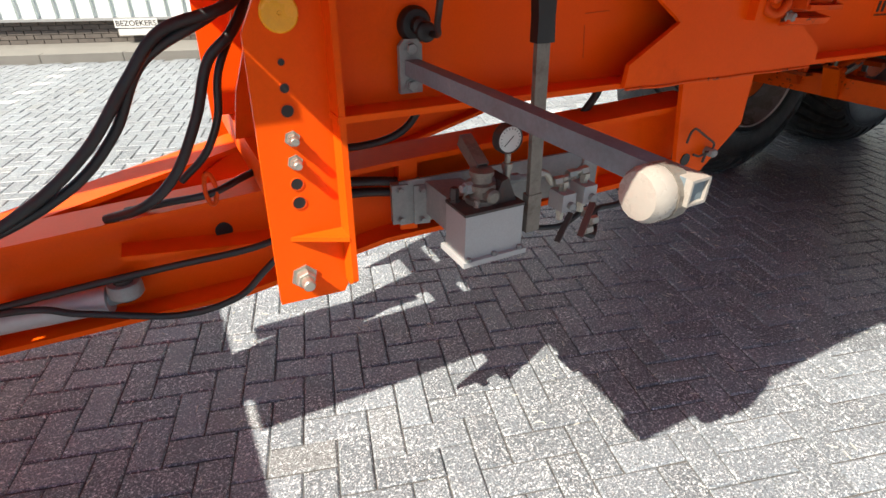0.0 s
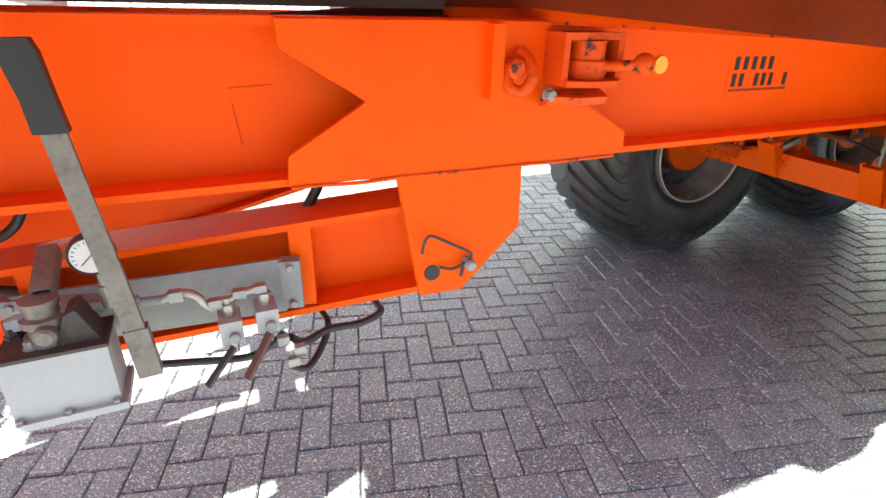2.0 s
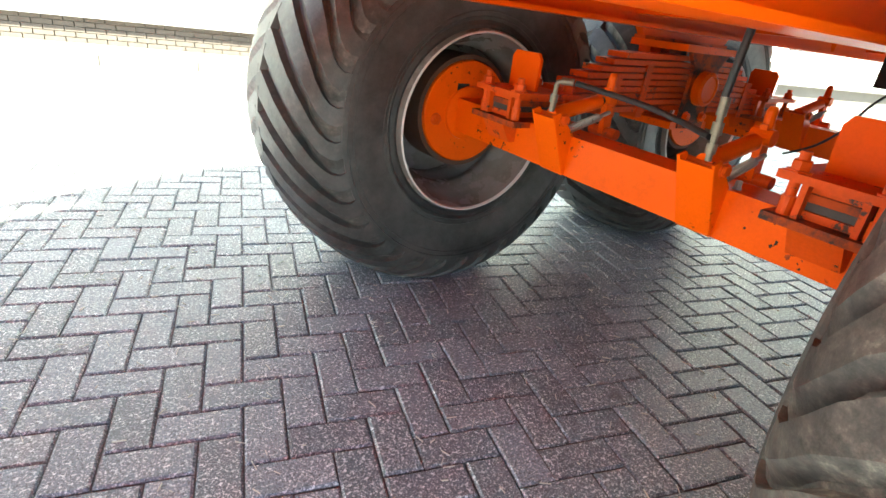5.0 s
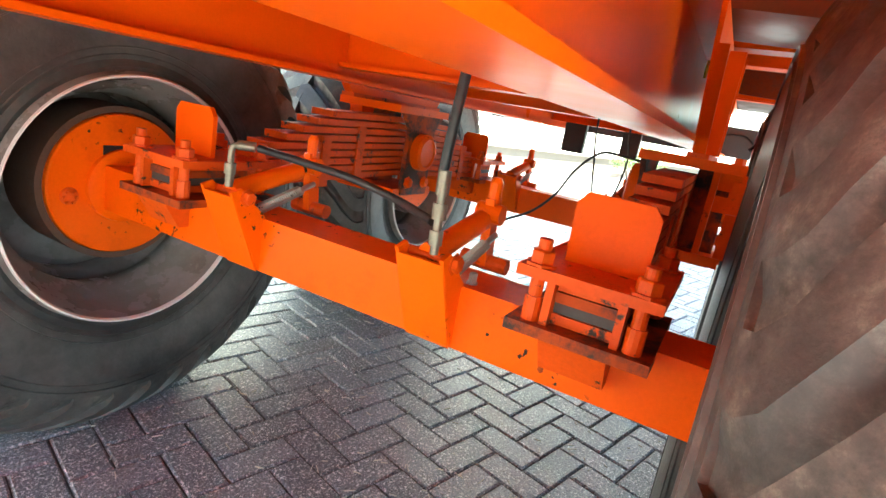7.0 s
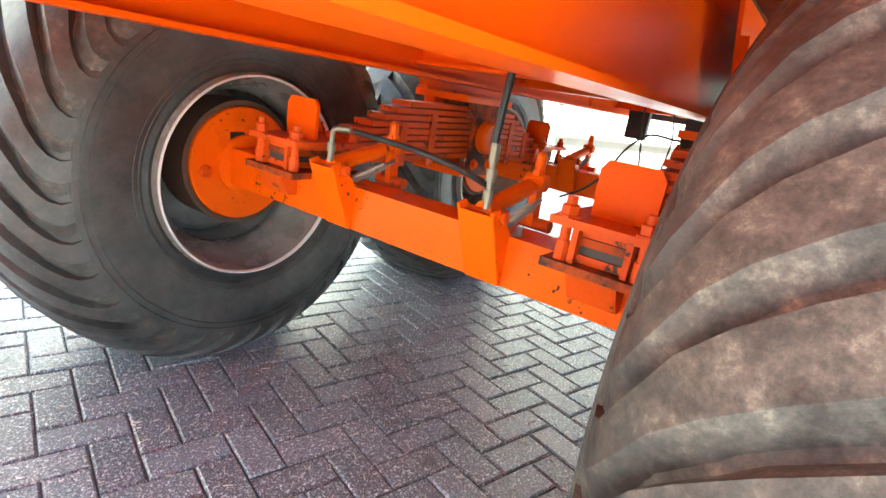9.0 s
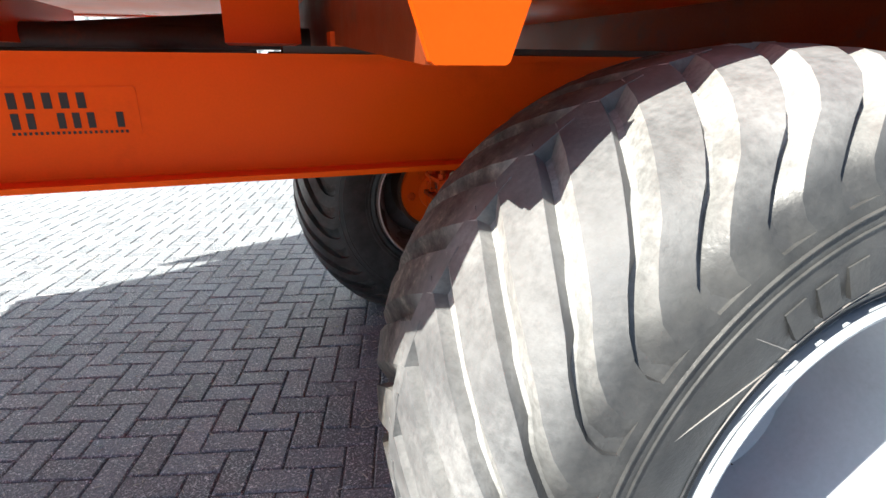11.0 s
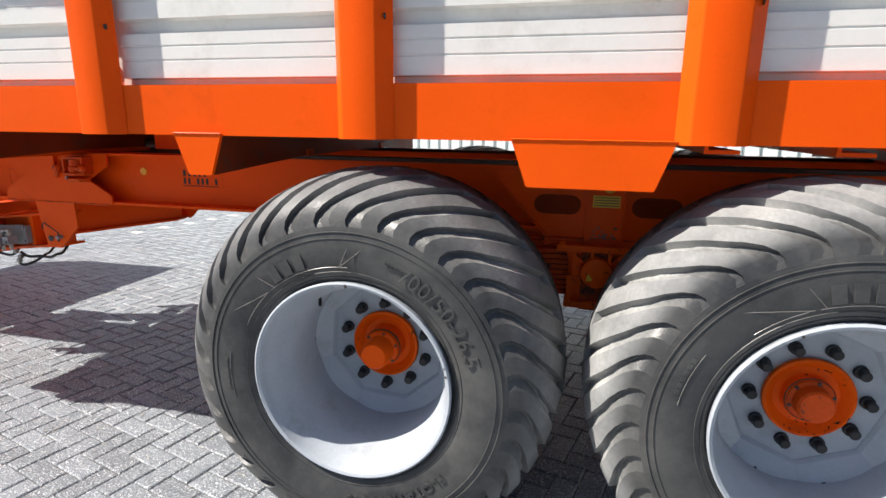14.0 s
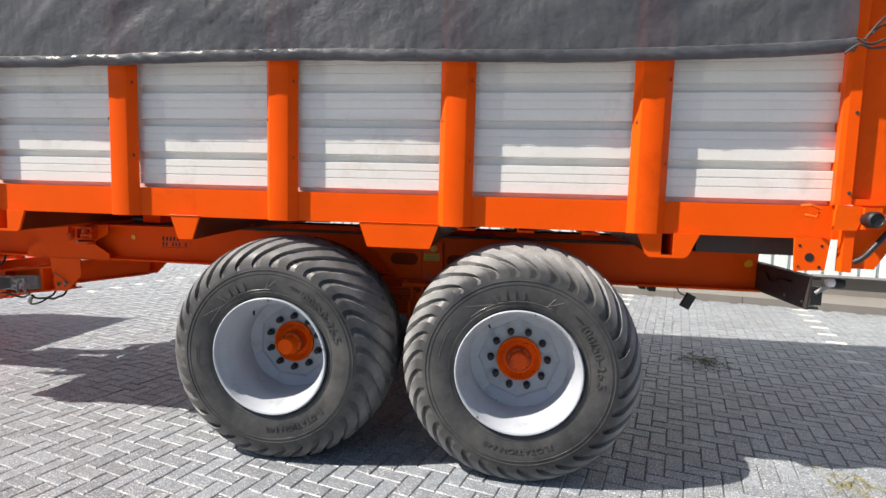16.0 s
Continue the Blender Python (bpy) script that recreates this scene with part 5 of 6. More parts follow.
hose("brake_cable", [(1.30, 0.0, 0.70), (1.30, -0.083, 0.749), (1.30, -0.148, 0.819), (1.30, -0.195, 0.907), (1.30, -0.261, 0.971), (1.30, -0.34, 0.971), (1.30, -0.40, 0.966)], 0.0042, "thin black brake cable arching up to the spring saddle")
hose("brake_cable", [(1.31, -0.226, 1.09), (1.31, -0.228, 1.021), (1.31, -0.24, 0.95), (1.31, -0.252, 0.87), (1.31, -0.27, 0.80)], 0.0032, "thin black brake cable hanging from the frame")
hose("brake_cable", [(1.32, -0.322, 1.09), (1.32, -0.324, 1.029), (1.32, -0.335, 0.962), (1.32, -0.324, 0.87), (1.32, -0.30, 0.80)], 0.0032, "thin black brake cable hanging from the frame")
hose("lamp_cable", [(1.97, -0.64, 1.06), (1.97, -0.671, 1.102), (1.97, -0.70, 1.15), (1.97, -0.769, 1.135), (1.97, -0.82, 1.08)], 0.006, "black cable loop beside the rear wheel")
for y0, y1, z0 in ((0.215, 0.345, 0.93), (-0.10, 0.0, 0.965)):
    fl = part("rear_flap", box(B(), 2.885, 2.93, y0, y1, z0, 1.10, 0.008), BLACK, trailer, "black box under the rear cross member")

# ---- hangers and leaf springs ----
for yc, sg in ((-0.493, -1), (0.47, 1)):
    xc = 1.297
    yo = sg * 0.530
    hg = part("hanger_plate", prism(B(), [(0.80, 1.325), (0.862, 1.25), (1.065, 1.035), (1.62, 1.035), (1.79, 1.25), (1.85, 1.325)], "y", yo, yo - sg * 0.010), ORANGE, trailer, "trapezoid orange spring hanger with slots")
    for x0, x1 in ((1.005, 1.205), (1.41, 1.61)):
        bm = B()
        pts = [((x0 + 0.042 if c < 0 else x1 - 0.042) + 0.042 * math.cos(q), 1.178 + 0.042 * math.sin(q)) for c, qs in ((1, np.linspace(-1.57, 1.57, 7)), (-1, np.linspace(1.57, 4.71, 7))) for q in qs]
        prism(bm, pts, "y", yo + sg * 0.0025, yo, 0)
        # flat plate on the hanger; the shade inside the slot is its colour
        part("slot", bm, surface("slot_shade_paint", (0.20, 0.030, 0.005), 0.7, vary=0.2, spec=0.1), hg, "flat slot shape on the hanger, its shade painted dark")
    bm = B()
    loft(bm, [[(px + q, yo + sg * o, pz) for o, q in ((0.0, 0), (0.02, 0), (0.02, 0.012), (0.0, 0.012))] for px, pz in ((0.862, 1.25), (1.065, 1.035))])
    part("hanger_rib", bm, ORANGE, hg)
    part("hanger_ledge", box(B(), 1.06, 1.63, yo - 0.02 if sg > 0 else yo - 0.03, yo + 0.03 if sg > 0 else yo + 0.02, 1.025, 1.037), ORANGE_WORN, hg)
    col = part("hanger_box", box(B(), 1.235, 1.375, min(yo, yo + sg * 0.02), max(yo, yo + sg * 0.02), 1.037, 1.30), ORANGE, hg)
    part("hanger_flange", box(B(), 1.225, 1.237, min(yo, yo + sg * 0.04), max(yo, yo + sg * 0.04), 1.037, 1.30), ORANGE, hg)
    part("hanger_flange", box(B(), 1.373, 1.385, min(yo, yo + sg * 0.04), max(yo, yo + sg * 0.04), 1.037, 1.30), ORANGE, hg)
    if sg < 0:
        bm = B()
        lathe(bm, [(0.026, -0.5500), (0.026, -0.5525), (0.022, -0.5545), (0.0005, -0.5545)], (1.318, 0, 1.262), n=24)
        part("reflector", bm, YELLOW, hg, "small round yellow reflector")
        lb = part("warning_label", box(B(), 1.252, 1.362, -0.552, -0.5505, 1.175, 1.225, 0), LABEL, hg, "yellow label with unreadable lines")
        for k in range(4):
            part("label_line", box(B(), 1.258, 1.356, -0.5528, -0.5521, 1.182 + 0.011 * k, 1.185 + 0.011 * k, 0), INK, hg)
        rng = random.Random(9)
        for k in range(34):
            px, pz = 1.255 + rng.random() * 0.10, 1.042 + rng.random() ** 2 * 0.05
            s_ = rng.uniform(0.003, 0.008)
            part("paint_chip", prism(B(), [(px + s_ * math.cos(q) * rng.uniform(0.5, 1), pz + s_ * math.sin(q) * rng.uniform(0.4, 0.9)) for q in np.linspace(0, 5.5, 7)], "y", -0.5515, -0.5498, 0), KERB, hg)
    # saddle round the pivot
    up = 0.042 if sg < 0 else 0.0
    xc = 1.283 if sg < 0 else 1.297
    sd = part("spring_saddle", box(B(), xc - 0.165, xc + 0.165, yc - 0.10 if sg > 0 else yc - 0.155, yc + 0.155 if sg > 0 else yc + 0.10, 1.0, 1.025), ORANGE_CHIPPED, trailer, "cast spring saddle with pivot cap")
    for e in (-0.09, 0.092):
        y1 = yc + sg * e
        q = 0.72 if e < 0 else 1.0
        part("saddle_cheek", prism(B(), [(xc - 0.13, 1.0), (xc + 0.13, 1.0), (xc + 0.115 * q, 0.95), (xc + 0.115 * q, 0.72 + up), (xc - 0.115 * q, 0.72 + up), (xc - 0.115 * q, 0.95)], "y", y1 - 0.008, y1 + 0.008), ORANGE_GRIMY if e < 0 else ORANGE_CHIPPED, sd)
    y1 = yc - sg * 0.098
    bm = B()
    lathe(bm, [(0.066, y1), (0.064, y1 - sg * 0.030), (0.050, y1 - sg * 0.036), (0.046, y1 - sg * 0.030), (0.0005, y1 - sg * 0.028)], (xc, 0, 0.875 + up), n=28)
    part("pivot_boss", bm, ORANGE_CHIPPED, sd, "round pivot boss", smooth=True)
    for dx in (-0.055, 0.055):
        bm = B()
        hexa(bm, (xc + dx, y1, 0.765), 0.017, -sg * 0.016)
        part("saddle_nut", bm, ORANGE_CHIPPED, sd)
    part("saddle_foot", box(B(), xc - 0.125, xc + 0.125, yc - 0.09 if sg > 0 else yc - 0.152, yc + 0.152 if sg > 0 else yc + 0.09, 0.715 + up, 0.742 + up), ORANGE_CHIPPED, sd)
    for dx in (-0.09, -0.02, 0.05, 0.095):
        part("saddle_rib", box(B(), xc + dx - 0.006, xc + dx + 0.006, yc + sg * 0.148 - 0.014, yc + sg * 0.148 + 0.014, 0.90, 1.0), ORANGE_CHIPPED, sd)
    part("saddle_post", box(B(), xc - 0.118, xc - 0.098, yc + sg * 0.15 - 0.014, yc + sg * 0.15 + 0.014, 0.74 + up, 0.90), ORANGE_CHIPPED, sd)
    part("saddle_post", box(B(), xc + 0.098, xc + 0.118, yc + sg * 0.15 - 0.014, yc + sg * 0.15 + 0.014, 0.74 + up, 0.90), ORANGE_CHIPPED, sd)
    # added filler in the open gap; its dull colour stands in for shade
    part("saddle_gap_filler", box(B(), xc - 0.06, xc + 0.06, min(yc + sg * 0.044, yc + sg * 0.13), max(yc + sg * 0.044, yc + sg * 0.13), 0.744, 0.998), ORANGE_GRIMY, sd)
    bm = B()
    lathe(bm, [(0.064, yc + sg * 0.098), (0.064, yc + sg * 0.168), (0.061, yc + sg * 0.176), (0.052, yc + sg * 0.179), (0.0005, yc + sg * 0.179)], (xc, 0, 0.875 + up), n=32)
    part("pivot_cap", bm, ORANGE_CHIPPED, sd, "round pivot cap", smooth=True)
    for dx in (-1, 1):
        bm = B()
        loft(bm, [[(xc + dx * (px + q), yc + sg * o, pz) for o, q in ((0.10, -0.006), (0.15, -0.006), (0.15, 0.006), (0.10, 0.006))] for px, pz in ((0.050, 0.925 + up * 0.6), (0.112, 1.0))])
        part("saddle_gusset", bm, ORANGE_CHIPPED, sd)
        bm = B()
        hexa(bm, (xc + dx * 0.142, yc + sg * 0.135, 1.025), 0.014, 0.016, "z")
        part("saddle_nut", bm, ORANGE_CHIPPED, sd)
    if sg < 0:
        bm = B()
        prism(bm, [(xc - 0.040, 0.884), (xc - 0.012, 0.888), (xc - 0.032, 0.916)], "y", yc - 0.1805, yc - 0.1785, 0)
        part("warning_triangle", bm, LABEL, sd, "small yellow warning triangle")
    for k in range(9):
        L = 0.83 - 0.058 * k
        z0 = 0.768 + 0.0232 * k
        x_mid = (0.476 + 1.967) / 2 + 0.02
        pts = []
        for i in range(13):
            t = -1 + i / 6
            pts.append((x_mid + t * L, z0 - 0.022 * abs(t) * L / 0.8 + 0.012))
        bm = B()
        prism(bm, pts + [(px, pz + 0.0185) for px, pz in pts[::-1]], "y", yc - 0.042, yc + 0.042, 0)
        part("spring_leaf", bm, ORANGE_WORN, sd, "worn orange spring leaf")
    for x in (0.86, 1.02, 1.60, 1.74):
        lo, hi = 0.752, 0.94 if 1.0 < x < 1.65 else 0.90
        bm = B()
        loft(bm, [[(x + q, yc + i * 0.047, z) for i, z in ((-1, lo), (1, lo), (1, hi), (-1, hi))] for q in (-0.018, -0.018, 0.018, 0.018)][1:3])
        part("spring_band", bm, ORANGE_WORN, sd, "spring clip")

# ---- body ----
body = trailer
PITCH = 1.045
POST0 = 0.598 - 3 * PITCH
for sg, y0 in ((-1, -1.193), (1, 1.193)):
    a, b = sorted((y0, y0 - sg * 0.10))
    part("sill", box(B(), -3.05, 3.55, a, b, 1.460 if sg < 0 else 1.500, 1.634, 0.007), ORANGE, body, "orange bottom rail of the body")
    for k in range(6):
        xr = POST0 + PITCH * k
        pts = [(xr - 0.196, y0 + sg * 0.002), (xr - 0.193, y0 + sg * 0.007), (xr - 0.166, y0 + sg * 0.042), (xr - 0.162, y0 + sg * 0.046), (xr - 0.156, y0 + sg * 0.048),
               (xr - 0.047, y0 + sg * 0.048), (xr - 0.042, y0 + sg * 0.046), (xr - 0.039, y0 + sg * 0.042), (xr - 0.003, y0 + sg * 0.007), (xr, y0 + sg * 0.002)]
        po = part("post", prism(B(), pts, "z", 1.458 if sg < 0 else 1.502, 3.25, 0), ORANGE, body, "orange folded side post", True)
        for z in (1.83, 2.27):
            bm = B()
            lathe(bm, [(0.010, 0), (0.009, 0.003), (0.0001, 0.003)], (xr - 0.019, y0 + sg * 0.025, z), "x", 10)
            part("post_bolt", bm, DARK, po)
        bm = B()
        lathe(bm, [(0.010, 0), (0.009, -0.003), (0.0001, -0.003)], (xr - 0.178, y0 + sg * 0.026, 2.05), "x", 10)
        part("post_bolt", bm, DARK, po)
    # ribbed sheets between the posts
    prof = [(0, 0.034), (0.057, 0.034), (0.059, 0.0305), (0.063, 0.0305), (0.065, 0.034), (0.105, 0.034), (0.107, 0.0305), (0.111, 0.0305), (0.113, 0.034), (0.151, 0.034), (0.157, 0.002), (0.196, 0.002)]
    for k in range(6):
        x0, x1 = POST0 + PITCH * k - 0.02, POST0 + PITCH * (k + 1) - 0.16
        if k == 5:
            x1 = 3.53
        rng = random.Random(20 + k)
        pz = [(1.638, 1.128 * sg), (1.657, 1.128 * sg)]
        for j in range(9):
            pz += [(1.660 + 0.202 * j + z, (1.128 + h) * sg) for z, h in prof]
        bm = B()
        xs = np.linspace(x0, x1, 9)
        rows = [[bm.verts.new((x, y + sg * 0.0006 * noise.noise((x * 2.1, z * 3.0, sg)), z)) for z, y in pz] for x in xs]
        for r0, r1 in zip(rows, rows[1:]):
            for i in range(len(pz) - 1):
                bm.faces.new((r0[i], r0[i + 1], r1[i + 1], r1[i]))
        part("side_sheet", bm, PANEL, body, "off-white ribbed steel sheet", smooth=False)
part("side_lining", box(B(), -3.01, 3.53, -1.122, -1.105, 1.60, 3.55, 0), PANEL, body)
part("side_lining", box(B(), -3.01, 3.53, 1.105, 1.122, 1.60, 3.55, 0), PANEL, body)
part("body_floor", box(B(), -3.03, 3.55, -1.10, 1.10, 1.505, 1.56, 0), ORANGE, body, "painted steel underside of the body")
part("front_wall", box(B(), -3.05, -3.01, -1.1, 1.1, 1.50, 3.6, 0), ORANGE, body)
# added filler under the rear floor; the darkness there is its colour
part("rear_dark_filler", box(B(), 2.92, 3.46, -1.0, 1.0, 1.352, 1.468, 0), DARK, body)
# two unseen boards added ahead of the body to shape the sun patches
part("shadow_board", box(B(), -4.12, -3.05, -0.60, -0.21, 1.466, 1.496, 0.004), ORANGE, body, "unseen flat board ahead of the headboard, added to cast a shadow")
part("shadow_bar", box(B(), -4.05, -3.05, -0.125, -0.045, 1.470, 1.500, 0.004), ORANGE, body)
part("rear_door", box(B(), 3.52, 3.56, -1.2, 1.2, 1.46, 3.4, 0), ORANGE, body)
for xc, top, bot, split, yf, low in ((-2.548, 0.23, 0.105, 0, -1.2095, 1.326), (-1.436, 0.325, 0.225, 1, -1.2095, 1.326), (-0.137, 0.195, 0.092, 0, -1.2095, 1.320), (1.218, 0.475, 0.372, 0, -1.2095, 1.322), (2.71, 0.33, 0.208, 1, -1.2095, 1.330)):
    if split:
        h = 0.03
        # two half plates with the open end of the bearer between them
        r = 0.014
        pts = [(xc - top / 2, 1.466), (xc - h, 1.466), (xc - h, low + 0.016), (xc + h, low + 0.016), (xc + h, 1.466), (xc + top / 2, 1.466),
               (xc + bot / 2 + 0.006, low + r), (xc + bot / 2 - r, low), (xc - bot / 2 + r, low), (xc - bot / 2 - 0.006, low + r)]
        part("bracket", prism(B(), pts, "y", yf, yf + 0.015, 0.003), ORANGE, body, "trapezoid bracket round an open bearer end")
        for s1 in (-1, 1):
            part("bearer_wall", box(B(), xc + s1 * (h + 0.005) - 0.005, xc + s1 * (h + 0.005) + 0.005, yf + 0.015, 1.12, low + 0.01, 1.466, 0), ORANGE, body)
        part("bearer_base", box(B(), xc - h, xc + h, yf + 0.015, 1.15, low + 0.004, low + 0.014, 0), ORANGE_WORN, body)
        part("bearer_inside", box(B(), xc - h + 0.002, xc + h - 0.002, -0.72, -0.71, low + 0.014, 1.50, 0), ORANGE_WORN, body)
        part("bearer_web", prism(B(), [(yf + 0.10, 1.505), (1.10, 1.505), (1.15, low), (0.53, 1.356), (-0.53, 1.356), (yf + 0.015, low)], "x", xc + 0.056, xc + 0.066, 0), SHADED_ORANGE, body)
        part("bearer_web", prism(B(), [(yf + 0.10, 1.505), (1.10, 1.505), (1.15, low), (0.53, 1.356), (-0.53, 1.356), (yf + 0.015, low)], "x", xc - 0.066, xc - 0.056, 0), SHADED_ORANGE, body)
    else:
        part("bracket", prism(B(), [(xc - top / 2, 1.466), (xc + top / 2, 1.466), (xc + bot / 2 + 0.002, low + 0.004), (xc + bot / 2 - 0.003, low), (xc - bot / 2 + 0.003, low), (xc - bot / 2 - 0.002, low + 0.004)], "y", yf, yf + 0.015, 0.004), ORANGE, body, "trapezoid bracket under the bottom rail")
        part("weld_seam", sweep(B(), [(xc - top / 2 + top * k / 12, yf - 0.001, 1.466 + 0.0012 * (k % 2)) for k in range(13)], 0.0035, 6, 2), ORANGE, body)
        wx = 0.05 if bot < 0.3 else 0.18
        part("cross_bearer", prism(B(), [(yf + 0.015, 1.458), (yf + 0.10, 1.505), (1.10, 1.505), (1.18, 1.458), (1.18, low), (0.53, 1.356), (-0.53, 1.356), (yf + 0.015, low)], "x", xc - wx, xc + wx, 0), SHADED_ORANGE, body, "tapered cross bearer")
    for s1 in (-1, 1):
        part("bearer_foot", box(B(), xc - 0.06, xc + 0.06, s1 * 0.485 - 0.03, s1 * 0.485 + 0.03, 1.353, 1.384, 0), ORANGE_WORN, body)
for x in (1.60, 1.95, 2.32):
    part("floor_channel", prism(B(), [(x - 0.05, 1.503), (x - 0.05, 1.43), (x + 0.05, 1.43), (x + 0.05, 1.442), (x - 0.038, 1.442), (x - 0.038, 1.503)], "y", -1.09, 1.09, 0), ORANGE, body, "orange floor channel")
for sg in (-1, 1):
    part("rail_strip", box(B(), -0.30, 3.45, sg * 0.465 - 0.05, sg * 0.465 + 0.05, 1.338, 1.353, 0.002), DARK, trailer, "dark strip on top of the rail")
# pipes and boxes between frame and floor
for y, z, r in ((-0.1, 1.38, 0.03), (0.15, 1.40, 0.025)):
    part("tipping_pipe", rod(B(), (-2.6, y, z), (-0.2, y, z), r), DARK, body, smooth=True)
part("tipping_ram", rod(B(), (-1.9, 0.0, 1.26), (-0.35, 0.0, 1.38), 0.075, 24), DARK, body, "dark tipping ram under the floor", smooth=True)
part("ram_cradle", box(B(), -0.42, -0.25, -0.4, 0.4, 1.36, 1.47), ORANGE, body)
part("ram_cradle", box(B(), -1.05, -0.9, -0.4, 0.4, 1.36, 1.47), ORANGE, body)

# rear corner
cpost = part("corner_post", prism(B(), [(3.540, -1.15), (3.500, -1.195), (3.497, -1.236), (3.520, -1.243), (3.573, -1.243), (3.578, -1.237), (3.578, -1.15)], "z", 1.640, 3.35, 0), ORANGE, body, "orange rear corner post")
for z in (1.70, 2.10):
    bm = B()
    lathe(bm, [(0.009, -1.243), (0.008, -1.247), (0.0001, -1.247)], (3.558, 0, z), n=10)
    part("post_bolt", bm, DARK, cpost)
part("corner_web", box(B(), 3.578, 4.05, -1.20, -1.185, 1.66, 3.35, 0), ORANGE, cpost)
part("corner_bar", box(B(), 3.578, 4.05, -1.235, -1.18, 1.640, 1.672), ORANGE, cpost)
part("corner_plate", prism(B(), [(3.500, 1.640), (3.612, 1.636), (3.616, 1.56), (3.600, 1.513), (3.490, 1.510)], "y", -1.262, -1.246), ORANGE_CHIPPED, cpost, "scuffed corner plate")
part("corner_leg", box(B(), 3.552, 3.600, -1.250, -1.195, 1.297, 1.512, 0.004), ORANGE, cpost)
part("corner_gusset", prism(B(), [(3.60, 1.640), (3.86, 1.640), (3.83, 1.50), (3.72, 1.315), (3.60, 1.315)], "y", -1.222, -1.210), ORANGE, cpost)
part("corner_box", box(B(), 3.618, 3.70, -1.28, -1.222, 1.52, 1.63, 0.008), ORANGE, cpost)
bm = B()
lathe(bm, [(0.04, -1.27), (0.04, -1.33), (0.032, -1.34), (0.028, -1.332), (0.0005, -1.33)], (3.645, 0, 1.57), n=24)
part("rubber_buffer", bm, BLACK, cpost, "round black rubber buffer", smooth=True)
bm = B()
sweep(bm, [(3.61, -1.24, 1.35), (3.64, -1.26, 1.375), (3.68, -1.27, 1.43), (3.76, -1.26, 1.53)], 0.014, 10)
part("lamp_cable", bm, HOSE, cpost, smooth=True)
tb = part("lamp_plate", prism(B(), [(3.335, 1.462), (3.505, 1.462), (3.488, 1.30), (3.343, 1.29)], "y", -1.225, -1.212), ORANGE, body, "empty orange lamp plate with holes")
for x, z, r in ((3.410, 1.365, 0.022), (3.36, 1.425, 0.007), (3.465, 1.425, 0.007), (3.36, 1.315, 0.006), (3.46, 1.315, 0.008)):
    bm = B()
    lathe(bm, [(r, -1.2255), (r, -1.2275), (0.0001, -1.2275)], (x, 0, z), n=18)
    # no opening is cut; black discs give the shade of the holes
    part("plate_hole", bm, BLACK, tb)
bm = B()
sweep(bm, [(3.36, -1.25, 1.585), (3.40, -1.285, 1.575), (3.415, -1.285, 1.615), (3.37, -1.285, 1.635), (3.34, -1.25, 1.63)], 0.008, 8, curved=False)
part("rope_hook", bm, ORANGE_CHIPPED, body, "bent orange rope hook")
bp = part("bumper_plate", prism(B(), [(-1.128, 1.250), (1.128, 1.250), (1.108, 1.068), (-1.108, 1.068)], "x", 3.474, 3.486, 0.003), DARK, body, "dark grey rear bumper plate")
part("bumper_flange", box(B(), 3.486, 3.54, -1.10, 1.10, 1.070, 1.082, 0.002), DARK, bp)
part("bumper_flange", box(B(), 3.486, 3.54, -1.10, 1.10, 1.234, 1.246, 0.002), DARK, bp)
part("bumper_wire", sweep(B(), [(3.468, -0.47, 1.19), (3.467, -0.60, 1.205), (3.467, -0.68, 1.16), (3.467, -0.80, 1.19), (3.468, -0.94, 1.195)], 0.006, 8), BLACK, bp, smooth=True)
part("bumper_bracket", box(B(), 3.486, 3.535, -1.135, -1.115, 1.10, 1.20, 0.003), BLACK, bp)
for y in (-1.06, -0.86):
    bm = B()
    lathe(bm, [(0.008, 3.474), (0.007, 3.470), (0.0001, 3.470)], (0, y, 1.105), "x", 10)
    part("bumper_rivet", bm, STEEL, bp)
bl = part("side_marker", rod(B(), (3.50, -1.13, 1.165), (3.575, -1.15, 1.222), 0.011), STEEL, bp, "grey arm of a small marker lamp", smooth=True)
bm = B()
lathe(bm, [(0.004, 3.538), (0.016, 3.541), (0.023, 3.552), (0.023, 3.575)], (0, -1.15, 1.227), "x", 20)
part("marker_glass", bm, WHITE, bl, smooth=True)
bm = B()
lathe(bm, [(0.024, 3.575), (0.026, 3.60), (0.022, 3.625), (0.006, 3.632)], (0, -1.15, 1.227), "x", 20)
part("marker_rubber", bm, BLACK, bl, smooth=True)
bm = B()
sweep(bm, [(2.86, -0.9, 1.12), (2.88, -0.9, 1.09), (2.92, -0.9, 1.075)], 0.004, 6)
part("flap_wire", bm, DARK, body)
bm = B()
beam_between(bm, (2.945, -0.9, 1.085), (2.905, -0.9, 1.005), 0.05, 0.035, 0.006, up=(0, 1, 0))
part("rubber_flap", bm, BLACK, body, "small black rubber flap on a wire")

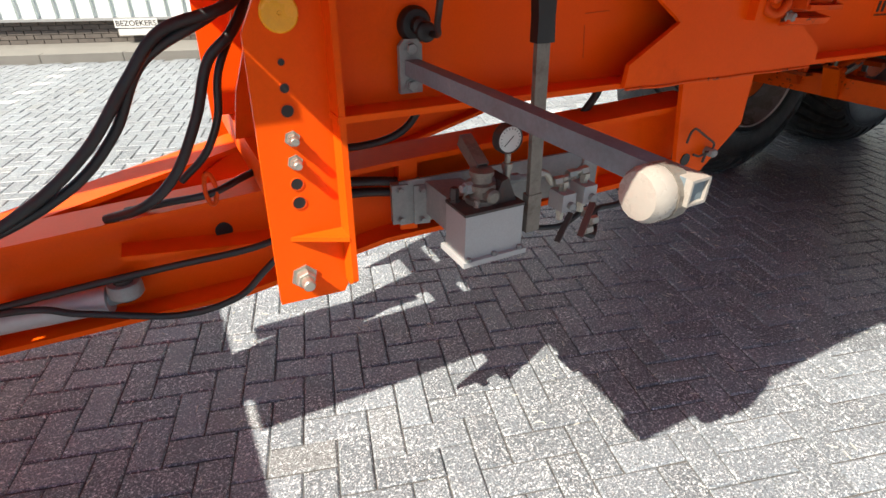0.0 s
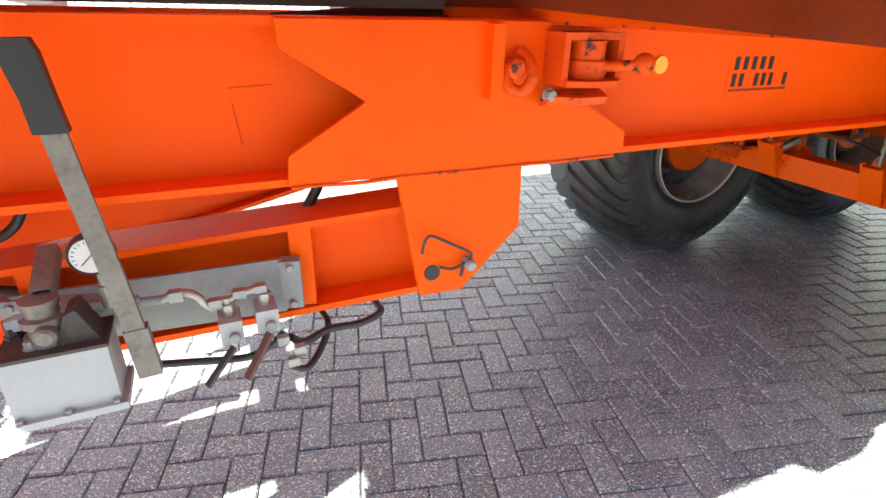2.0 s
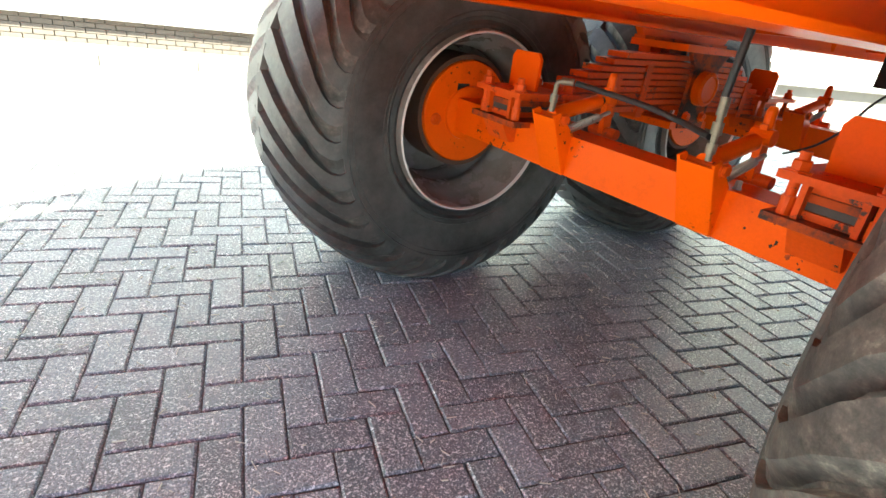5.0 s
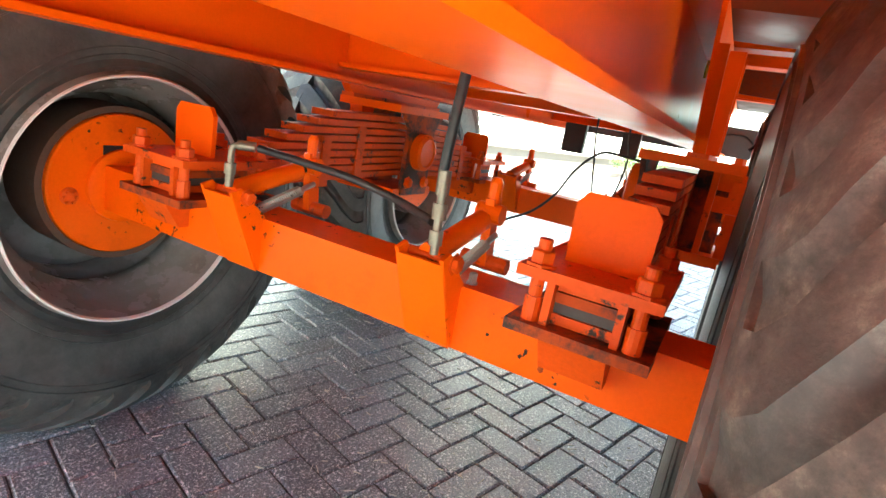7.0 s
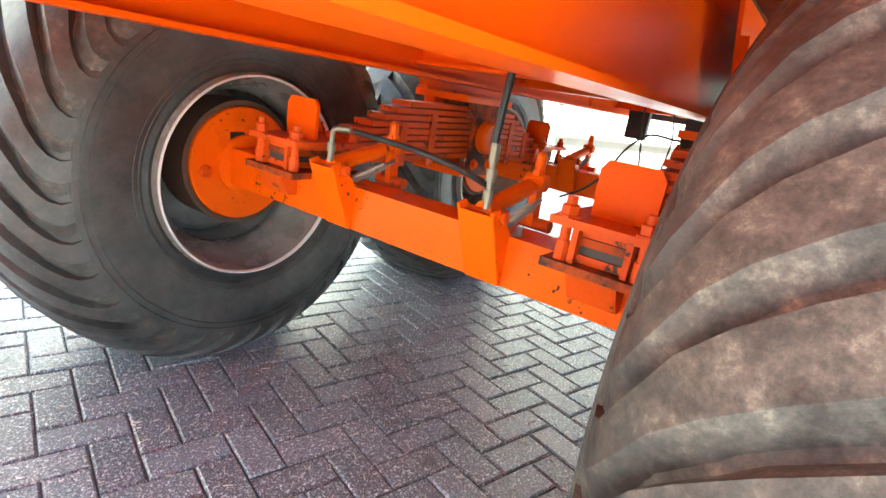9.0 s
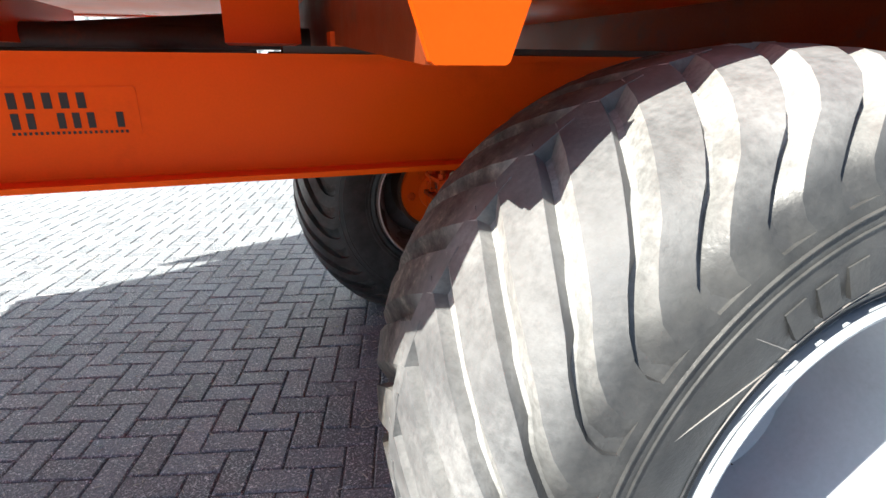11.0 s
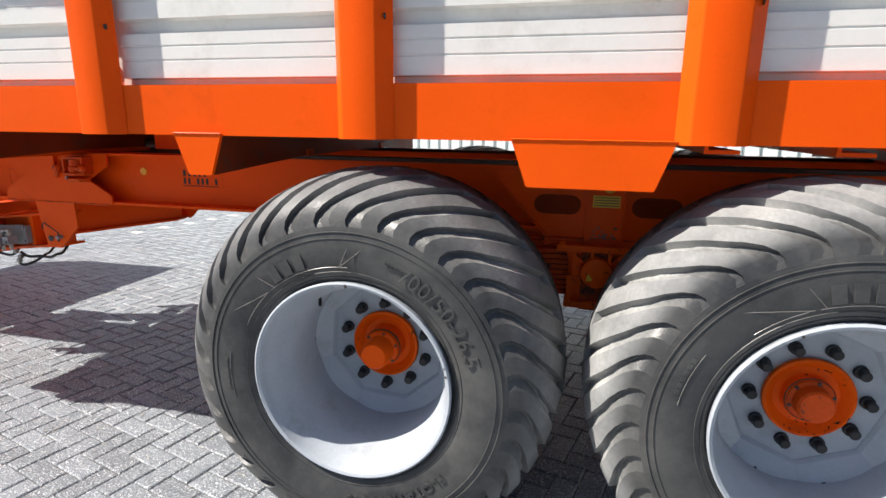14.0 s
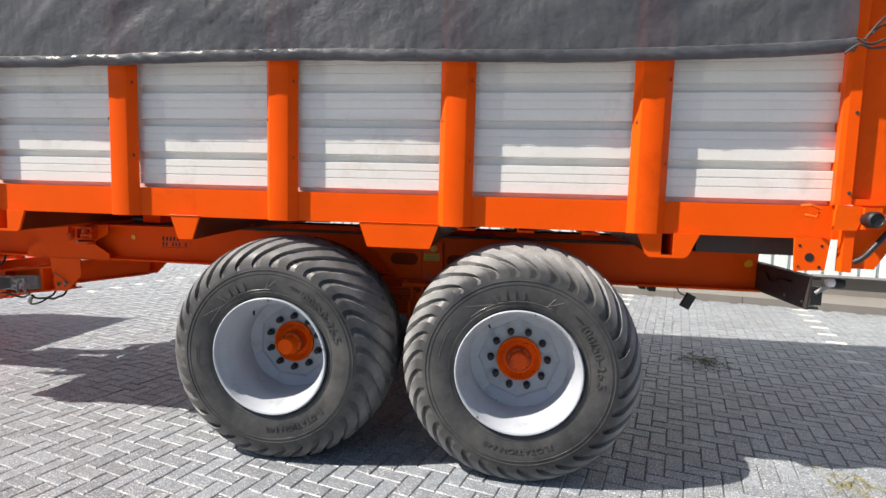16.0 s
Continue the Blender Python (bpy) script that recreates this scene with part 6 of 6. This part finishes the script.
# ---- tarpaulin ----
tarp = thing("tarpaulin", "black mesh tarpaulin pulled over the load with a wrinkled hem", "tarpaulin", at=TILT)
bm = B()
xs = np.linspace(-3.10, 3.50, 420)
zs = [0.0, 0.012, 0.035, 0.058, 0.068, 0.074, 0.085] + list(np.linspace(0.12, 1.30, 34))
rows = []
for x in xs:
    low = 2.354 + 0.012 * math.sin(1.9 * x + 0.6) + 0.006 * noise.noise((x * 5, 3, 0)) + 0.016 * max(0, (x - 3.1) / 0.4) ** 2
    row = []
    for z in zs:
        fold = 0.010 * noise.noise((x * 1.6 - z * 1.8, z * 1.2, 1)) + 0.008 * noise.noise((x * 4 - z * 5, z * 2.2 + x * 0.8, 4)) + 0.010 * (0.5 - abs(noise.noise((x * 7 - z * 10, z * 3 + x, 7)))) + 0.006 * (0.5 - abs(noise.noise((x * 17 - z * 24, z * 6 + 2 * x, 9)))) + 0.004 * noise.noise((x * 30 - z * 40, z * 9 + 2 * x, 3))
        pucker = 0.008 * noise.noise((x * 22, z * 3, 2)) * max(0, 1 - z / 0.2)
        fold *= min(1, 0.25 + z / 0.3)
        row.append(bm.verts.new((x, min(-1.252, -1.280 - fold - pucker), low + 0.008 + z)))
    rows.append(row)
for a, b in zip(rows, rows[1:]):
    for i in range(len(zs) - 1):
        bm.faces.new((a[i], a[i + 1], b[i + 1], b[i]))
part("tarp_side", bm, TARP, tarp, smooth=True)
bm = B()
rows = []
for x in np.linspace(-3.10, 3.50, 420):
    low = 2.352 + 0.012 * math.sin(1.9 * x + 0.6) + 0.006 * noise.noise((x * 5, 3, 0)) + 0.016 * max(0, (x - 3.1) / 0.4) ** 2
    rows.append([bm.verts.new((x, -1.299 - 0.009 * math.sin(math.pi * k / 6) - 0.006 * noise.noise((x * 24 + k * 0.5, k * 0.3, 5)) - 0.003 * noise.noise((x * 60 + k, k * 0.4, 8)) - (0.0 if k not in (0, 6) else -0.02), low + 0.008 + 0.069 * k / 6)) for k in range(7)])
for a, b in zip(rows, rows[1:]):
    for i in range(6):
        bm.faces.new((a[i], a[i + 1], b[i + 1], b[i]))
part("tarp_hem", bm, TARP, tarp, "puckered sewn hem", smooth=True)
bm = B()
pts = [(-1.285, 3.64), (-1.1, 3.78), (-0.5, 3.88), (0, 3.91), (0.5, 3.88), (1.1, 3.78), (1.285, 3.64), (1.285, 2.4), (1.25, 2.4), (1.25, 3.61), (0, 3.86), (-1.25, 3.61)]
prism(bm, pts, "x", -3.10, 3.50, 0)
part("tarp_top", bm, TARP, tarp)
rp = thing("tie_rope", "dark rope tying the tarpaulin corner to the post", "rope", at=TILT)
for pts in ([(3.47, -1.35, 2.43), (3.52, -1.36, 2.40), (3.60, -1.33, 2.43), (3.66, -1.30, 2.48), (3.60, -1.31, 2.50), (3.53, -1.35, 2.45)], [(3.42, -1.35, 2.36), (3.47, -1.37, 2.395), (3.53, -1.36, 2.38), (3.62, -1.30, 2.40)],
            [(3.50, -1.35, 2.42), (3.58, -1.33, 2.52), (3.68, -1.30, 2.60), (3.80, -1.28, 2.70)]):
    part("rope", sweep(B(), pts, 0.006, 8), DARK, rp, smooth=True)

# ---- dry grass dropped on the paving ----
for name, x0, y0, n_straw, long, wide in (("straw_scatter", 3.77, 1.38, 170, 0.24, 0.16), ("straw_scatter", 3.85, -1.0, 60, 0.14, 0.10)):
    rng = random.Random(n_straw)
    bm = B()
    for k in range(n_straw):
        px, py, q = x0 + rng.gauss(0, long / 2), y0 + rng.gauss(0, wide), rng.uniform(0, 3.14)
        half, rise = rng.uniform(0.012, 0.04), rng.uniform(0.002, 0.016)
        u1 = Vector((math.cos(q), math.sin(q), 0)) * half
        n1 = Vector((-math.sin(q), math.cos(q), 0)) * 0.0022
        c = Vector((px, py, 0.002))
        loft(bm, [[tuple(c + u1 * e + n1 * i + Vector((0, 0, h + rise * (1 - e * e)))) for i, h in ((-1, 0), (1, 0), (0, 0.003))] for e in (-1, 0, 1)])
    straw = finish(bm, name, STRAW)
    tagged(straw, "scatter of dry yellow-green grass lying on the paving", "grass", kind="stuff")

# ---- shrub and red planter by the hall ----
def shrub(u, n, h, r, seed):
    rng = random.Random(seed)
    sh = thing("shrub", "small yellow-green shrub by the hall wall", "shrub", "shrubs", YARD @ Matrix.Translation((u, n, 0)))
    bm = B()
    for k in range(6):
        a = rng.random() * 6.28
        rod(bm, (0, 0, 0), (r * 0.5 * math.cos(a), r * 0.5 * math.sin(a), h * 0.7), 0.012, 6)
    part("trunk", bm, DARK, sh)
    bm = B()
    for k in range(900):
        a, b = rng.random() * 6.28, math.acos(rng.uniform(-0.6, 1))
        q = r * rng.uniform(0.55, 1.05)
        c = Vector((q * math.cos(a) * math.sin(b), q * math.sin(a) * math.sin(b), h * 0.6 + 0.5 * h * math.cos(b) * rng.uniform(0.6, 1.0)))
        e1 = Vector((rng.gauss(0, 1), rng.gauss(0, 1), rng.gauss(0, 1))).normalized() * 0.035
        e2 = e1.orthogonal().normalized() * 0.02
        bm.faces.new([bm.verts.new(c + v_) for v_ in (-e1, e2, e1, -e2)])
    part("crown", bm, LEAF, sh)
    return sh


shrub(13.6, 5.6, 0.8, 0.55, 1)
shrub(14.9, 5.8, 1.0, 0.6, 2)
pl = thing("planter", "red tub standing by the hall", "planter", at=YARD @ Matrix.Translation((14.2, 5.4, 0)))
part("tub", lathe(B(), [(0.16, 0), (0.22, 0.4), (0.22, 0.45), (0.19, 0.45), (0.17, 0.3)], axis="z", n=24), surface("red_plastic", (0.5, 0.03, 0.04), 0.4), pl, smooth=True)
bm = B()
rng = random.Random(31)
for k in range(1500):
    u_, n_ = rng.uniform(-3.6, 2.2), rng.gauss(0.6, 1.3)
    a, l_ = rng.random() * 6.28, rng.uniform(0.004, 0.016)
    c, dx, dy = Vector((u_, n_, 0.0025)), Vector((math.cos(a), math.sin(a), 0)) * l_, Vector((-math.sin(a), math.cos(a), 0)) * 0.0009
    top = [bm.verts.new(c + v_ + Vector((0, 0, 0.0012))) for v_ in (-dx - dy, dx - dy, dx + dy, -dx + dy)]
    low = [bm.verts.new(c + v_ - Vector((0, 0, 0.002))) for v_ in (-dx - dy, dx - dy, dx + dy, -dx + dy)]
    bm.faces.new(top)
    for i in range(4):
        bm.faces.new((low[i], low[(i + 1) % 4], top[(i + 1) % 4], top[i]))
straw = finish(bm, "straw_litter", surface("pale_straw", (0.62, 0.60, 0.52), 0.7, vary=0.2, scale=9, grain=50))
straw.matrix_world = YARD
tagged(straw, "pale bits of straw scattered on the pavers", "straw", kind="stuff")
lay_bricks()
lay_pavers()
